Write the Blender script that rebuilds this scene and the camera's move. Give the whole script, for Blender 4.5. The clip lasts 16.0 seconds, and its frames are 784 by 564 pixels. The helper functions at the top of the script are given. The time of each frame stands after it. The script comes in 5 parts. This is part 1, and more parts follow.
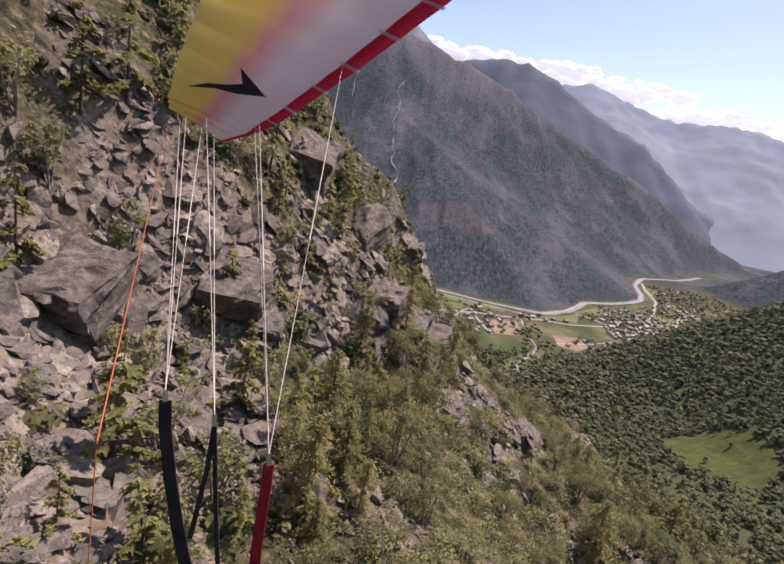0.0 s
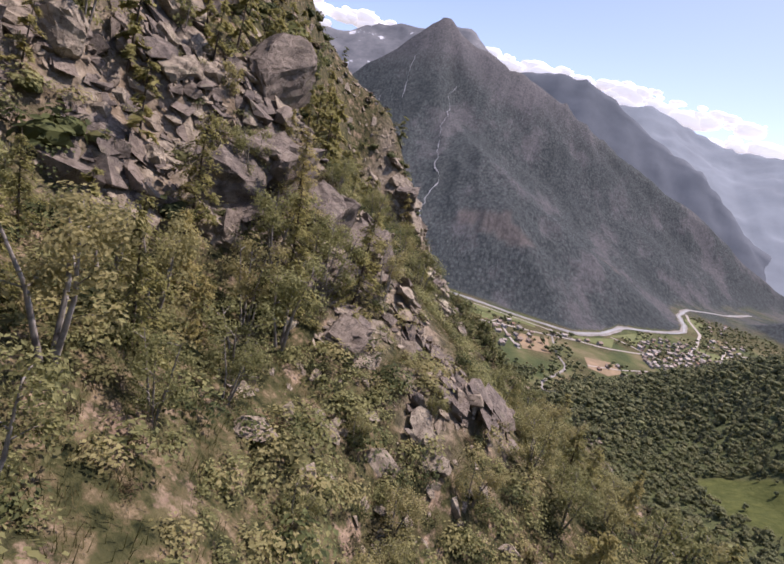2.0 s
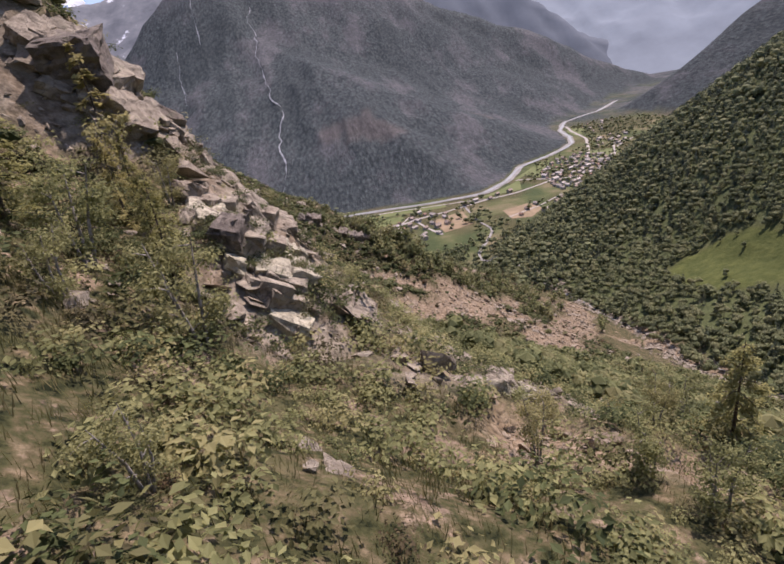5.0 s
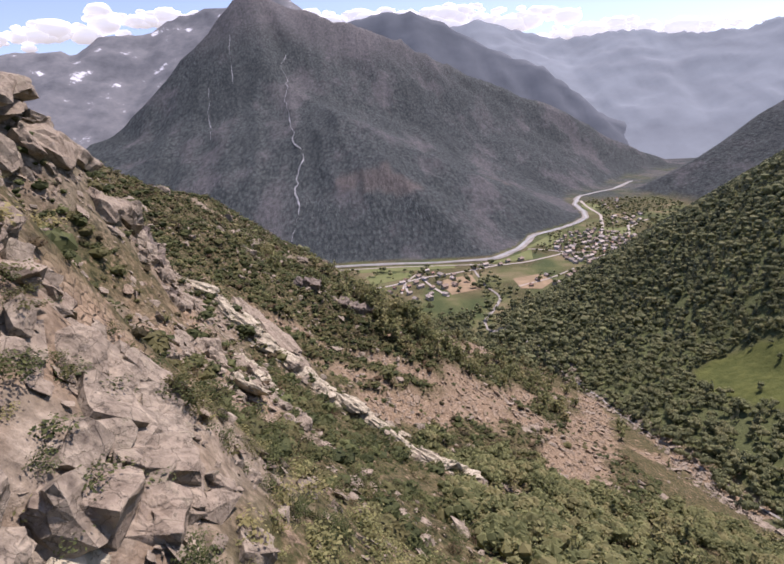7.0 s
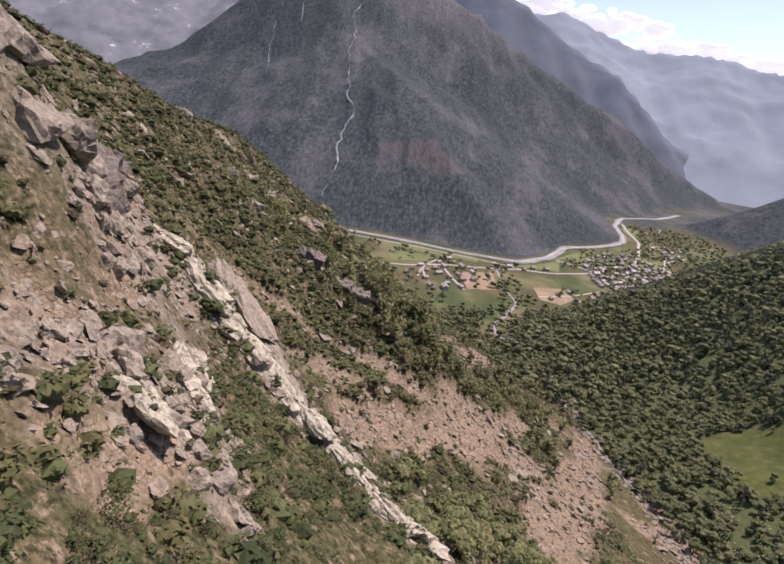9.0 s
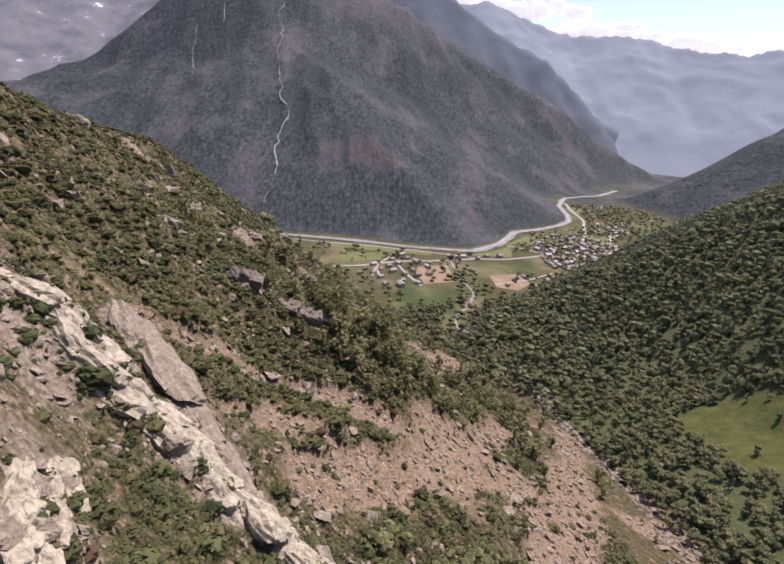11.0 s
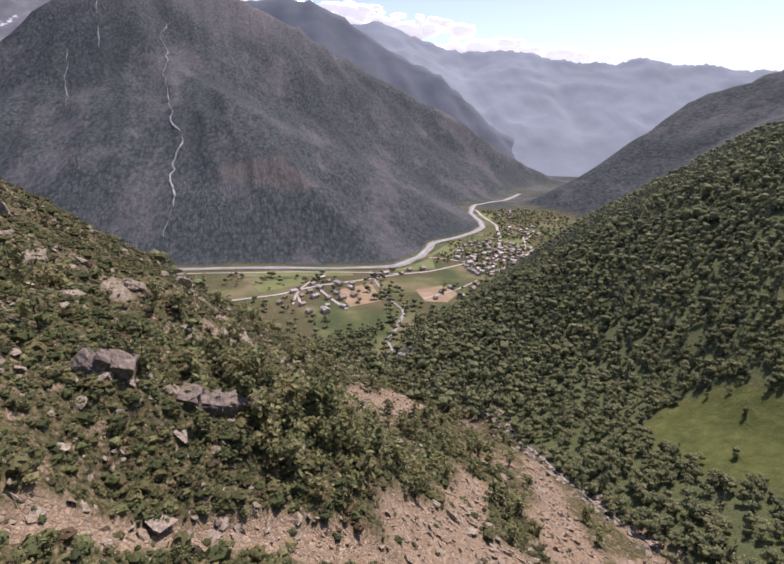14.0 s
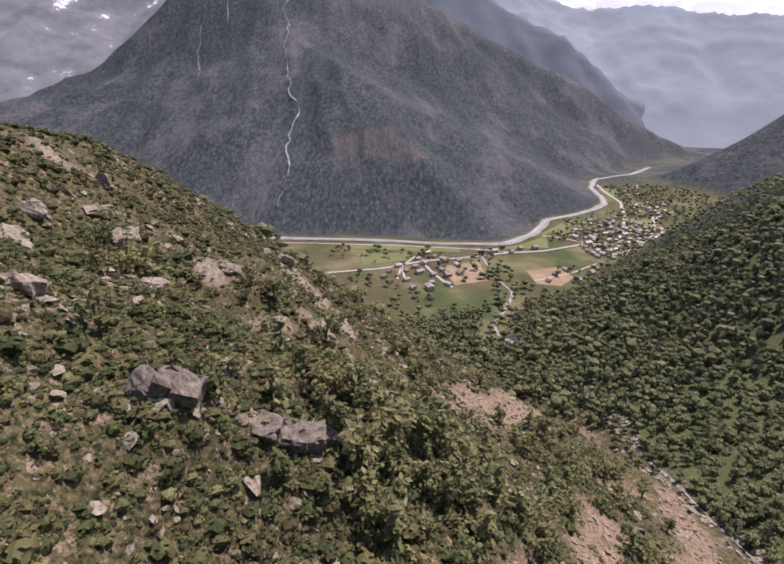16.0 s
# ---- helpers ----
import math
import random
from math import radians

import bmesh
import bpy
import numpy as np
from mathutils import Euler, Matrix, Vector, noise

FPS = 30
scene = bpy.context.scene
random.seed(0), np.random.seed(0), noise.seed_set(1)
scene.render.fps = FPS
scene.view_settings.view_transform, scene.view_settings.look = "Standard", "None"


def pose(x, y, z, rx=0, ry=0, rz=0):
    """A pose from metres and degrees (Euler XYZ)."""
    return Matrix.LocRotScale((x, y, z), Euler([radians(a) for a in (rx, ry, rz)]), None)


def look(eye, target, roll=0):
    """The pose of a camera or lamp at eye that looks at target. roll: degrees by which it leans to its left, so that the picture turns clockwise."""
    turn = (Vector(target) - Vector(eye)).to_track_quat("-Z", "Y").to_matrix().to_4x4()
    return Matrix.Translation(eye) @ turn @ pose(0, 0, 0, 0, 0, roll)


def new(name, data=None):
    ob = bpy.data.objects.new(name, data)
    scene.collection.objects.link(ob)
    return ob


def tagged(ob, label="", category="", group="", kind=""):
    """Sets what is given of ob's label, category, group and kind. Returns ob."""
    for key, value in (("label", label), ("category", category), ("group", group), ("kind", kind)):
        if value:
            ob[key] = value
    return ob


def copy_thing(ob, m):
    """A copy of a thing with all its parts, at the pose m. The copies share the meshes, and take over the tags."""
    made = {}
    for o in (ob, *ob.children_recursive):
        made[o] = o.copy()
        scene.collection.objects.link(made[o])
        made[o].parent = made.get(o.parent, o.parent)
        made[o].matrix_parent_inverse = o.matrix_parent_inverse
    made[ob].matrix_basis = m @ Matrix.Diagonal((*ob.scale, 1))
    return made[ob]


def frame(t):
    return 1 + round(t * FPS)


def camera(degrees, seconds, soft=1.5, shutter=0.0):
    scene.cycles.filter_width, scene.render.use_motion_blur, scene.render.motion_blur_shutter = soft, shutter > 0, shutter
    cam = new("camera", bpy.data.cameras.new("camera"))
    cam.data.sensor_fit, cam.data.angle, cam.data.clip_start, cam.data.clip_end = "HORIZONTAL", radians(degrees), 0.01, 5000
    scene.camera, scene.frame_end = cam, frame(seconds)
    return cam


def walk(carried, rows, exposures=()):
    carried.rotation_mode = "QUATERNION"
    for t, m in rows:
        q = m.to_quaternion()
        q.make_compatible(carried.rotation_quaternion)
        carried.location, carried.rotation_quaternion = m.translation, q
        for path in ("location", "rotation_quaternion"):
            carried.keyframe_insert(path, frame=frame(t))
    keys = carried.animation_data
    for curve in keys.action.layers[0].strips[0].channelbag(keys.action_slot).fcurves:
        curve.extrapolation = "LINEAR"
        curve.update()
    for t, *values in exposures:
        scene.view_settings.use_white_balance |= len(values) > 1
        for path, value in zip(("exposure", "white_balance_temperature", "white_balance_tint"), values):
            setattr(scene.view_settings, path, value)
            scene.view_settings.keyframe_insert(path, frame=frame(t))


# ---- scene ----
cam = camera(77.0, 16.0, soft=1.8)
PATH = [
    (0.0, pose(-8.79, -59.14, 179.10, 74.90, -10.29, 8.67)),
    (0.5, pose(-5.39, -55.66, 176.60, 62.68, -18.46, 11.47)),
    (1.0, pose(-2.60, -51.49, 173.83, 60.83, -22.95, 15.29)),
    (1.5, pose(-0.95, -46.97, 170.84, 65.99, -20.27, 14.44)),
    (2.0, pose(-0.05, -41.67, 167.82, 74.57, -14.65, 14.20)),
    (2.5, pose(-0.15, -35.80, 165.44, 75.01, -9.72, 9.45)),
    (3.0, pose(-0.64, -28.85, 163.27, 73.50, -3.75, 4.46)),
    (3.2, pose(-0.88, -26.21, 162.60, 72.81, -1.32, 2.26)),
    (5.3, pose(1.32, 5.30, 156.77, 65.70, 13.65, -7.97)),
    (5.5, pose(1.12, 7.63, 156.98, 64.94, 16.68, -11.20)),
    (6.0, pose(0.76, 13.11, 157.39, 72.35, 10.08, 1.88)),
    (6.5, pose(0.89, 17.49, 157.92, 75.66, 7.77, 0.99)),
    (7.0, pose(1.41, 21.89, 158.42, 73.10, 3.48, -1.32)),
    (7.5, pose(1.52, 26.01, 158.62, 74.81, 0.73, -6.58)),
    (8.0, pose(1.85, 30.56, 158.54, 72.65, -4.62, -1.61)),
    (8.5, pose(2.27, 34.36, 158.54, 72.10, -7.51, 3.85)),
    (9.0, pose(2.37, 38.55, 158.36, 69.65, -8.92, 4.96)),
    (9.5, pose(2.18, 42.70, 157.84, 70.70, -9.93, 0.88)),
    (9.7, pose(2.04, 44.46, 157.55, 71.28, -9.42, -1.27)),
    (11.8, pose(1.71, 62.39, 154.52, 69.70, -3.31, -2.23)),
    (12.0, pose(1.70, 64.20, 154.26, 70.76, -3.67, -4.49)),
    (12.5, pose(1.48, 68.84, 153.37, 71.82, 0.84, -16.13)),
    (13.0, pose(1.12, 74.35, 152.34, 72.57, 1.98, -16.32)),
    (13.5, pose(0.78, 79.70, 151.19, 72.43, -3.21, -14.95)),
    (14.0, pose(0.72, 85.06, 150.37, 72.91, -2.06, -12.93)),
    (14.5, pose(0.69, 89.67, 149.65, 68.95, -0.58, 3.98)),
    (15.0, pose(0.85, 94.88, 149.38, 69.75, -0.74, 3.54)),
    (15.5, pose(0.67, 99.82, 148.87, 70.58, -0.79, 1.74)),
    (16.0, pose(0.70, 104.53, 148.53, 69.39, -1.04, -0.66)),
]
walk(cam, PATH, [(0.0, 0.84, 6800, 29), (16.0, 0.84, 6800, 29)])

# ---------------------------------------------------------------- sky and sun
SUN_AZ, SUN_EL = 48.0, 60.0        # degrees to the right of +y, and above the horizon
world = bpy.data.worlds.new("sky")
scene.world = world
world.use_nodes = True
wn, wl = world.node_tree.nodes, world.node_tree.links
wn.clear()
sky = wn.new("ShaderNodeTexSky")
sky.sky_type, sky.sun_disc = "NISHITA", False
sky.sun_elevation, sky.sun_rotation = radians(SUN_EL), radians(SUN_AZ)
sky.altitude, sky.air_density, sky.dust_density, sky.ozone_density = 2000, 1.0, 3.6, 1.0
back, out = wn.new("ShaderNodeBackground"), wn.new("ShaderNodeOutputWorld")
back.inputs["Strength"].default_value = 0.12
wl.new(sky.outputs["Color"], back.inputs["Color"])
wl.new(back.outputs["Background"], out.inputs["Surface"])
sun_data = bpy.data.lights.new("sun", "SUN")
sun_data.energy, sun_data.angle, sun_data.color = 3.6, radians(0.9), (1.0, 0.95, 0.89)
sun = new("sun", sun_data)
az, el = radians(SUN_AZ), radians(SUN_EL)
sun.matrix_basis = look((0, 0, 600), (-600 * math.sin(az) * math.cos(el), -600 * math.cos(az) * math.cos(el), 600 - 600 * math.sin(el)))

# ---------------------------------------------------------------- materials
def material(name, rough=0.9, spec=0.2):
    m = bpy.data.materials.new(name)
    m.use_nodes = True
    b = m.node_tree.nodes["Principled BSDF"]
    b.inputs["Roughness"].default_value = rough
    b.inputs["Specular IOR Level"].default_value = spec
    return m, m.node_tree.nodes, m.node_tree.links, b


def noise_node(n, l, scale, detail=4.0, rough=0.55, vec=None):
    t = n.new("ShaderNodeTexNoise")
    t.inputs["Scale"].default_value, t.inputs["Detail"].default_value, t.inputs["Roughness"].default_value = scale, detail, rough
    if vec is not None:
        l.new(vec, t.inputs["Vector"])
    return t.outputs["Fac"]


def ramp_node(n, l, fac, stops):
    r = n.new("ShaderNodeValToRGB")
    l.new(fac, r.inputs["Fac"])
    e = r.color_ramp.elements
    e[0].position, e[0].color = stops[0][0], (*stops[0][1], 1)
    e[1].position, e[1].color = stops[-1][0], (*stops[-1][1], 1)
    for p, c in stops[1:-1]:
        k = e.new(p)
        k.color = (*c, 1)
    return r.outputs["Color"]


def mix_node(n, l, fac, a, b, mode="MIX"):
    m = n.new("ShaderNodeMix")
    m.data_type, m.blend_type = "RGBA", mode
    for sock, v in ((m.inputs[0], fac), (m.inputs[6], a), (m.inputs[7], b)):
        if isinstance(v, (int, float)):
            sock.default_value = v
        elif isinstance(v, tuple):
            sock.default_value = (*v, 1)
        else:
            l.new(v, sock)
    return m.outputs[2]


def math_node(n, l, op, a, b=0.0, clamp=False):
    m = n.new("ShaderNodeMath")
    m.operation, m.use_clamp = op, clamp
    for sock, v in ((m.inputs[0], a), (m.inputs[1], b)):
        if isinstance(v, (int, float)):
            sock.default_value = v
        else:
            l.new(v, sock)
    return m.outputs[0]


def bump_node(n, l, b, height, strength, distance):
    k = n.new("ShaderNodeBump")
    k.inputs["Strength"].default_value, k.inputs["Distance"].default_value = strength, distance
    l.new(height, k.inputs["Height"])
    l.new(k.outputs["Normal"], b.inputs["Normal"])


def step_node(n, l, fac, lo, hi):
    m = n.new("ShaderNodeMapRange")
    m.interpolation_type = "SMOOTHSTEP"
    l.new(fac, m.inputs["Value"])
    m.inputs["From Min"].default_value, m.inputs["From Max"].default_value = lo, hi
    return m.outputs["Result"]


def ground_material():
    """The land: dry grass and heath, bare rock, scree, meadow, far woods with haze painted in and valley fields, told
    apart by the land's own cover marks.
    """
    m, n, l, b = material("land_cover", 0.95, 0.1)
    pos = n.new("ShaderNodeTexCoord").outputs["Object"]
    def cover(name):
        a = n.new("ShaderNodeAttribute")
        a.attribute_name = name
        return a.outputs["Fac"]
    small, mid, big = noise_node(n, l, 1.6, 6, 0.65, pos), noise_node(n, l, 0.22, 5, 0.6, pos), noise_node(n, l, 0.035, 4, 0.55, pos)
    squash = n.new("ShaderNodeMapping")
    squash.inputs["Scale"].default_value = (1.0, 0.5, 0.5)
    l.new(pos, squash.inputs["Vector"])
    far_n, huge = noise_node(n, l, 0.16, 9, 0.72, squash.outputs["Vector"]), noise_node(n, l, 0.008, 6, 0.65, squash.outputs["Vector"])
    heath = ramp_node(n, l, mid, [(0.3, (0.034, 0.038, 0.017)), (0.45, (0.068, 0.068, 0.030)), (0.58, (0.115, 0.098, 0.052)), (0.72, (0.19, 0.152, 0.098))])
    patch = noise_node(n, l, 0.7, 5, 0.7, pos)
    heath = mix_node(n, l, step_node(n, l, patch, 0.36, 0.5), heath, ramp_node(n, l, small, [(0.36, (0.012, 0.016, 0.007)), (0.48, (0.050, 0.052, 0.022)), (0.56, (0.090, 0.075, 0.040)), (0.66, (0.19, 0.148, 0.092))]))
    heath = mix_node(n, l, step_node(n, l, noise_node(n, l, 0.45, 6, 0.75, pos), 0.55, 0.64), heath, ramp_node(n, l, small, [(0.3, (0.09, 0.065, 0.046)), (0.6, (0.27, 0.205, 0.145))]))
    rock = ramp_node(n, l, small, [(0.25, (0.05, 0.038, 0.027)), (0.5, (0.175, 0.138, 0.098)), (0.75, (0.31, 0.26, 0.195))])
    rock = mix_node(n, l, step_node(n, l, mid, 0.42, 0.56), rock, ramp_node(n, l, small, [(0.25, (0.07, 0.058, 0.044)), (0.5, (0.205, 0.175, 0.132)), (0.75, (0.37, 0.325, 0.25))]))
    scree = ramp_node(n, l, small, [(0.25, (0.10, 0.070, 0.044)), (0.5, (0.23, 0.168, 0.106)), (0.75, (0.33, 0.258, 0.175))])
    jolt = n.new("ShaderNodeTexNoise")
    jolt.inputs["Scale"].default_value, jolt.inputs["Detail"].default_value = 1.3, 4.0
    jolt = jolt.outputs["Color"]
    def stony(col, scale):
        """Packed stones: each with its own shade, dark in the gaps."""
        cell, gap = n.new("ShaderNodeTexVoronoi"), n.new("ShaderNodeTexVoronoi")
        gap.feature = "DISTANCE_TO_EDGE"
        for v in (cell, gap):
            v.inputs["Scale"].default_value = scale
            l.new(mix_node(n, l, 1.0, pos, jolt, "ADD"), v.inputs["Vector"])
        own = n.new("ShaderNodeSeparateColor")
        l.new(cell.outputs["Color"], own.inputs["Color"])
        col = mix_node(n, l, math_node(n, l, "MULTIPLY", own.outputs["Red"], 0.8), col, mix_node(n, l, own.outputs["Green"], (0.075, 0.055, 0.037), (0.42, 0.34, 0.24)))
        return mix_node(n, l, step_node(n, l, gap.outputs["Distance"], 0.03, 0.0), col, (0.085, 0.062, 0.042)), step_node(n, l, gap.outputs["Distance"], 0.0, 0.25)
    scree, stone_relief = stony(scree, 2.0)
    scree = mix_node(n, l, step_node(n, l, big, 0.35, 0.7), scree, mix_node(n, l, 0.35, scree, (0.25, 0.195, 0.138)))
    meadow = ramp_node(n, l, mid, [(0.3, (0.046, 0.060, 0.018)), (0.7, (0.095, 0.108, 0.034))])
    fields = ramp_node(n, l, noise_node(n, l, 0.025, 3, 0.5, pos), [(0.35, (0.052, 0.070, 0.030)), (0.5, (0.085, 0.098, 0.042)), (0.64, (0.15, 0.13, 0.075))])
    # Far woods: aerial haze is painted into these lifted blue-grey tones.
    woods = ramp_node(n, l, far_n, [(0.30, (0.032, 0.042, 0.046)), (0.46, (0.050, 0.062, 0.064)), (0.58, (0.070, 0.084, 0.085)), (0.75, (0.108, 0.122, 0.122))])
    # Tree crowns as colour cells, the shade between them painted as dark rims.
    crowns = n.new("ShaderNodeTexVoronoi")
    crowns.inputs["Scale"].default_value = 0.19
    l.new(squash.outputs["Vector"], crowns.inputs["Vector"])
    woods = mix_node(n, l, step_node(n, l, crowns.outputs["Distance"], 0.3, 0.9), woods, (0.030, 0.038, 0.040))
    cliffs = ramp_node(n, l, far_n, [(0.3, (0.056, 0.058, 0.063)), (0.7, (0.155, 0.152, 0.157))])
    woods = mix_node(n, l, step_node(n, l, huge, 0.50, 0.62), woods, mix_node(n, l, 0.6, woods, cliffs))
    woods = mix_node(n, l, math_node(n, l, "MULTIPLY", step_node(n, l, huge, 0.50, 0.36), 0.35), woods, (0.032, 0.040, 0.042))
    c = heath
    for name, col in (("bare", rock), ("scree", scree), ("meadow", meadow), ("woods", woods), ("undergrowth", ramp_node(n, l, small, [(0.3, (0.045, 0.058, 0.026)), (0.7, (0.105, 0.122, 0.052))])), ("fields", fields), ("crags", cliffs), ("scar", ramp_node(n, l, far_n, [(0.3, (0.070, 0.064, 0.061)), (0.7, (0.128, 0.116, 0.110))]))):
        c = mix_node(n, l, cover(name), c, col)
    snow = ramp_node(n, l, far_n, [(0.3, (0.6, 0.62, 0.66)), (0.7, (0.8, 0.82, 0.85))])
    c = mix_node(n, l, cover("snow"), c, snow)
    l.new(c, b.inputs["Base Color"])
    h = math_node(n, l, "ADD", math_node(n, l, "MULTIPLY", small, 0.25), mid)
    h = math_node(n, l, "ADD", h, math_node(n, l, "MULTIPLY", math_node(n, l, "MULTIPLY", far_n, 4.5), cover("woods")))
    h = math_node(n, l, "ADD", h, math_node(n, l, "MULTIPLY", math_node(n, l, "MULTIPLY", stone_relief, 0.14), cover("scree")))
    bump_node(n, l, b, h, 0.9, 1.0)
    return m
# ---------------------------------------------------------------- height of the land
def lattice(ix, iy, seed):
    """Repeatable random numbers 0..1 on a whole-number grid."""
    h = (ix.astype(np.int64) * 374761393 + iy.astype(np.int64) * 668265263 + seed * 974634277) & 0x7FFFFFFF
    h = ((h ^ (h >> 13)) * 1274126177) & 0x7FFFFFFF
    return ((h ^ (h >> 16)) & 0xFFFF) / 65535.0


def value_noise(x, y, seed=0):
    ix, iy = np.floor(x), np.floor(y)
    fx, fy = x - ix, y - iy
    fx, fy = fx * fx * (3 - 2 * fx), fy * fy * (3 - 2 * fy)
    a, b = lattice(ix, iy, seed), lattice(ix + 1, iy, seed)
    c, d = lattice(ix, iy + 1, seed), lattice(ix + 1, iy + 1, seed)
    return (a + (b - a) * fx) * (1 - fy) + (c + (d - c) * fx) * fy - 0.5


def fbm(x, y, size, octaves=4, seed=0):
    total, gain = 0.0, 1.0
    for o in range(octaves):
        total = total + gain * value_noise(x / size + 17.3 * o, y / size - 9.1 * o, seed + o)
        size, gain = size * 0.5, gain * 0.5
    return total


def creased(x, y, size, octaves=4, seed=0):
    """Noise with sharp crests, 0..1."""
    total, gain, weight = 0.0, 1.0, 0.0
    for o in range(octaves):
        total = total + gain * (1 - 2 * np.abs(value_noise(x / size + 5.7 * o, y / size + 3.3 * o, seed + o))) ** 2
        weight += gain
        size, gain = size * 0.5, gain * 0.5
    return total / weight


def soft_max(a, b, k):
    h = np.clip(0.5 + 0.5 * (a - b) / k, 0, 1)
    return b + (a - b) * h + k * h * (1 - h)


def soft_min(a, b, k):
    return -soft_max(-a, -b, k)


def smooth(a, b, v):
    s = np.clip((v - a) / (b - a), 0, 1)
    return s * s * (3 - 2 * s)


FLOOR_Z = -20.0
# the whaleback of bare slabs beside the gully
SLAB_LINE = [(-30, 104), (-21, 99.5), (-14, 98), (-6, 94.5), (3, 90.5), (12, 85)]
# bumps and hollows of the near slope: x, y, height, reach across, reach along
BUMPS = [(-21, 41, 15, 11, 8), (-14, -28, -11, 14, 14), (4, -52, -13, 24, 20), (9, -27, -7, 10, 13), (2, 100, -10, 34, 34), (-20, 165, 7, 18, 14),
         (-24, 208, 8, 16, 18), (44, 12, 8, 22, 22), (-37, 82, 14, 9, 14), (10, 14, 3, 10, 10), (-42, 24, 22, 17, 26)]
# swells and hollows laid over them: x, y, height, reach
SWELLS = [(-30, -50, -16.0, 20), (6, 158, 8.4, 20), (75, 270, 8.2, 45), (-30, -50, -8.1, 20), (-5, 35, 4.4, 10), (-39, 140, 5.5, 10), (-13, 130, -3.3, 10), (4, -27, -4.1, 7), (-13, -32, 2.9, 7), (-18, 146, 3.6, 7),
          (-33, 91, -4.1, 7), (-47, 194, 3.2, 7), (7, 4, -2.5, 14), (-28, -34, -3.7, 7), (-12, -54, -3.0, 10), (75, 270, 2.8, 7), (-27, 185, -2.0, 10), (-7, 26, 1.4, 7), (-35, 128, -2.6, 7), (6, 158, 2.1, 7)]
# mountain crests: falls per metre aside, then x, y, z along the crest
CRESTS = [
    (0.8, (-388, 1824, 650), (-340, 1838, 605), (-93, 1900, 530), (116, 1945, 460), (318, 1941, 350), (531, 1944, 262), (690, 1930, 200), (850, 1900, 140), (1000, 1880, 80), (1150, 1880, 0)),
    (0.9, (-388, 1824, 650), (-428, 1795, 600), (-530, 1640, 440), (-600, 1480, 310), (-650, 1420, 236), (-720, 1395, 145), (-800, 1375, 40)),
    (0.62, (894, 1572, 40), (962, 1409, 178), (1071, 1296, 250), (1127, 1203, 292), (1255, 1060, 366), (1353, 923, 330), (1700, 600, 380)),
]


def box_mask(x, y, ax, ay, bx, by, half, edge, seed):
    """1 within a strip from a to b of that half width, with a ragged edge."""
    s = np.clip(((x - ax) * (bx - ax) + (y - ay) * (by - ay)) / ((bx - ax) ** 2 + (by - ay) ** 2), 0, 1)
    d = np.hypot(x - ax - s * (bx - ax), y - ay - s * (by - ay)) + edge * 1.6 * fbm(x, y, edge * 1.7, 3, seed)
    return smooth(half + edge * 0.5, half - edge * 0.5, d)


# strips of bare scree: from x, y to x, y, half width, raggedness
SCREE = [(-36, 116.5, -25.5, 120, 1.2, 1.2), (-25.5, 120, -19.5, 126, 1.5, 1.2), (-19.5, 126, -10.5, 132, 2.0, 1.3), (-10.5, 132, 2, 134.5, 2.8, 1.8), (2, 134.5, 12, 138, 2.8, 2.5),
         (-15, 115, -8, 120, 2.4, 1.6), (-10, 121, -2, 123, 2, 1.6), (-3, 112, 6, 123, 4.0, 2.5), (3, 117, 16, 126, 4.5, 3), (14, 127, 24, 146, 6, 5), (16, 128, 42, 148, 6.5, 5), (24, 146, 52, 186, 5, 5),
         (36, 108, 46, 128, 7, 4), (46, 128, 57, 146, 7.5, 4), (57, 146, 76, 184, 8, 4), (76, 184, 92, 224, 5, 4), (84, 166, 104, 162, 5, 4), (104, 188, 104, 138, 5, 4), (20, 219, 46, 242, 7.5, 6), (46, 242, 78, 278, 9, 6),
         (63, 212, 78, 216, 3.5, 3), (-18, 66, -26, 84, 2.2, 4)]
SCREE += [(5, 17, 10, 14.5, 1.8, 1.5), (-8, 36, -10, 42, 1.5, 2), (-10, 58, -14, 66, 2.5, 3)]
BARE = [(-27, 113, -20, 110, 2.4, 1.2), (-20, 110, -9, 101.5, 2.4, 1.2), (-30, 104, -21, 99.5, 2.2, 2), (-21, 99.5, -14, 98, 2.4, 2), (-14, 98, -6, 94.5, 2.6, 2), (-6, 94.5, 3, 90.5, 2.8, 2), (3, 90.5, 12, 85, 2.5, 3), (-19, 83, -13, 73, 2.2, 2), (-17, 70, -8, 66, 3, 3),
        (-4, 21.5, -5, 31, 2.6, 2.5), (-5.5, 31, -9, 40, 2.6, 2.5), (-10, 38, -18, 35, 3, 4), (-40, 70, -36, 94, 8, 7), (-28, 84, -40, 102, 5, 5), (-24, 62, -14, 74, 4, 5), (2, 20, 8, 24, 1.5, 2), (-1, 26, 4, 28, 1.5, 2)]
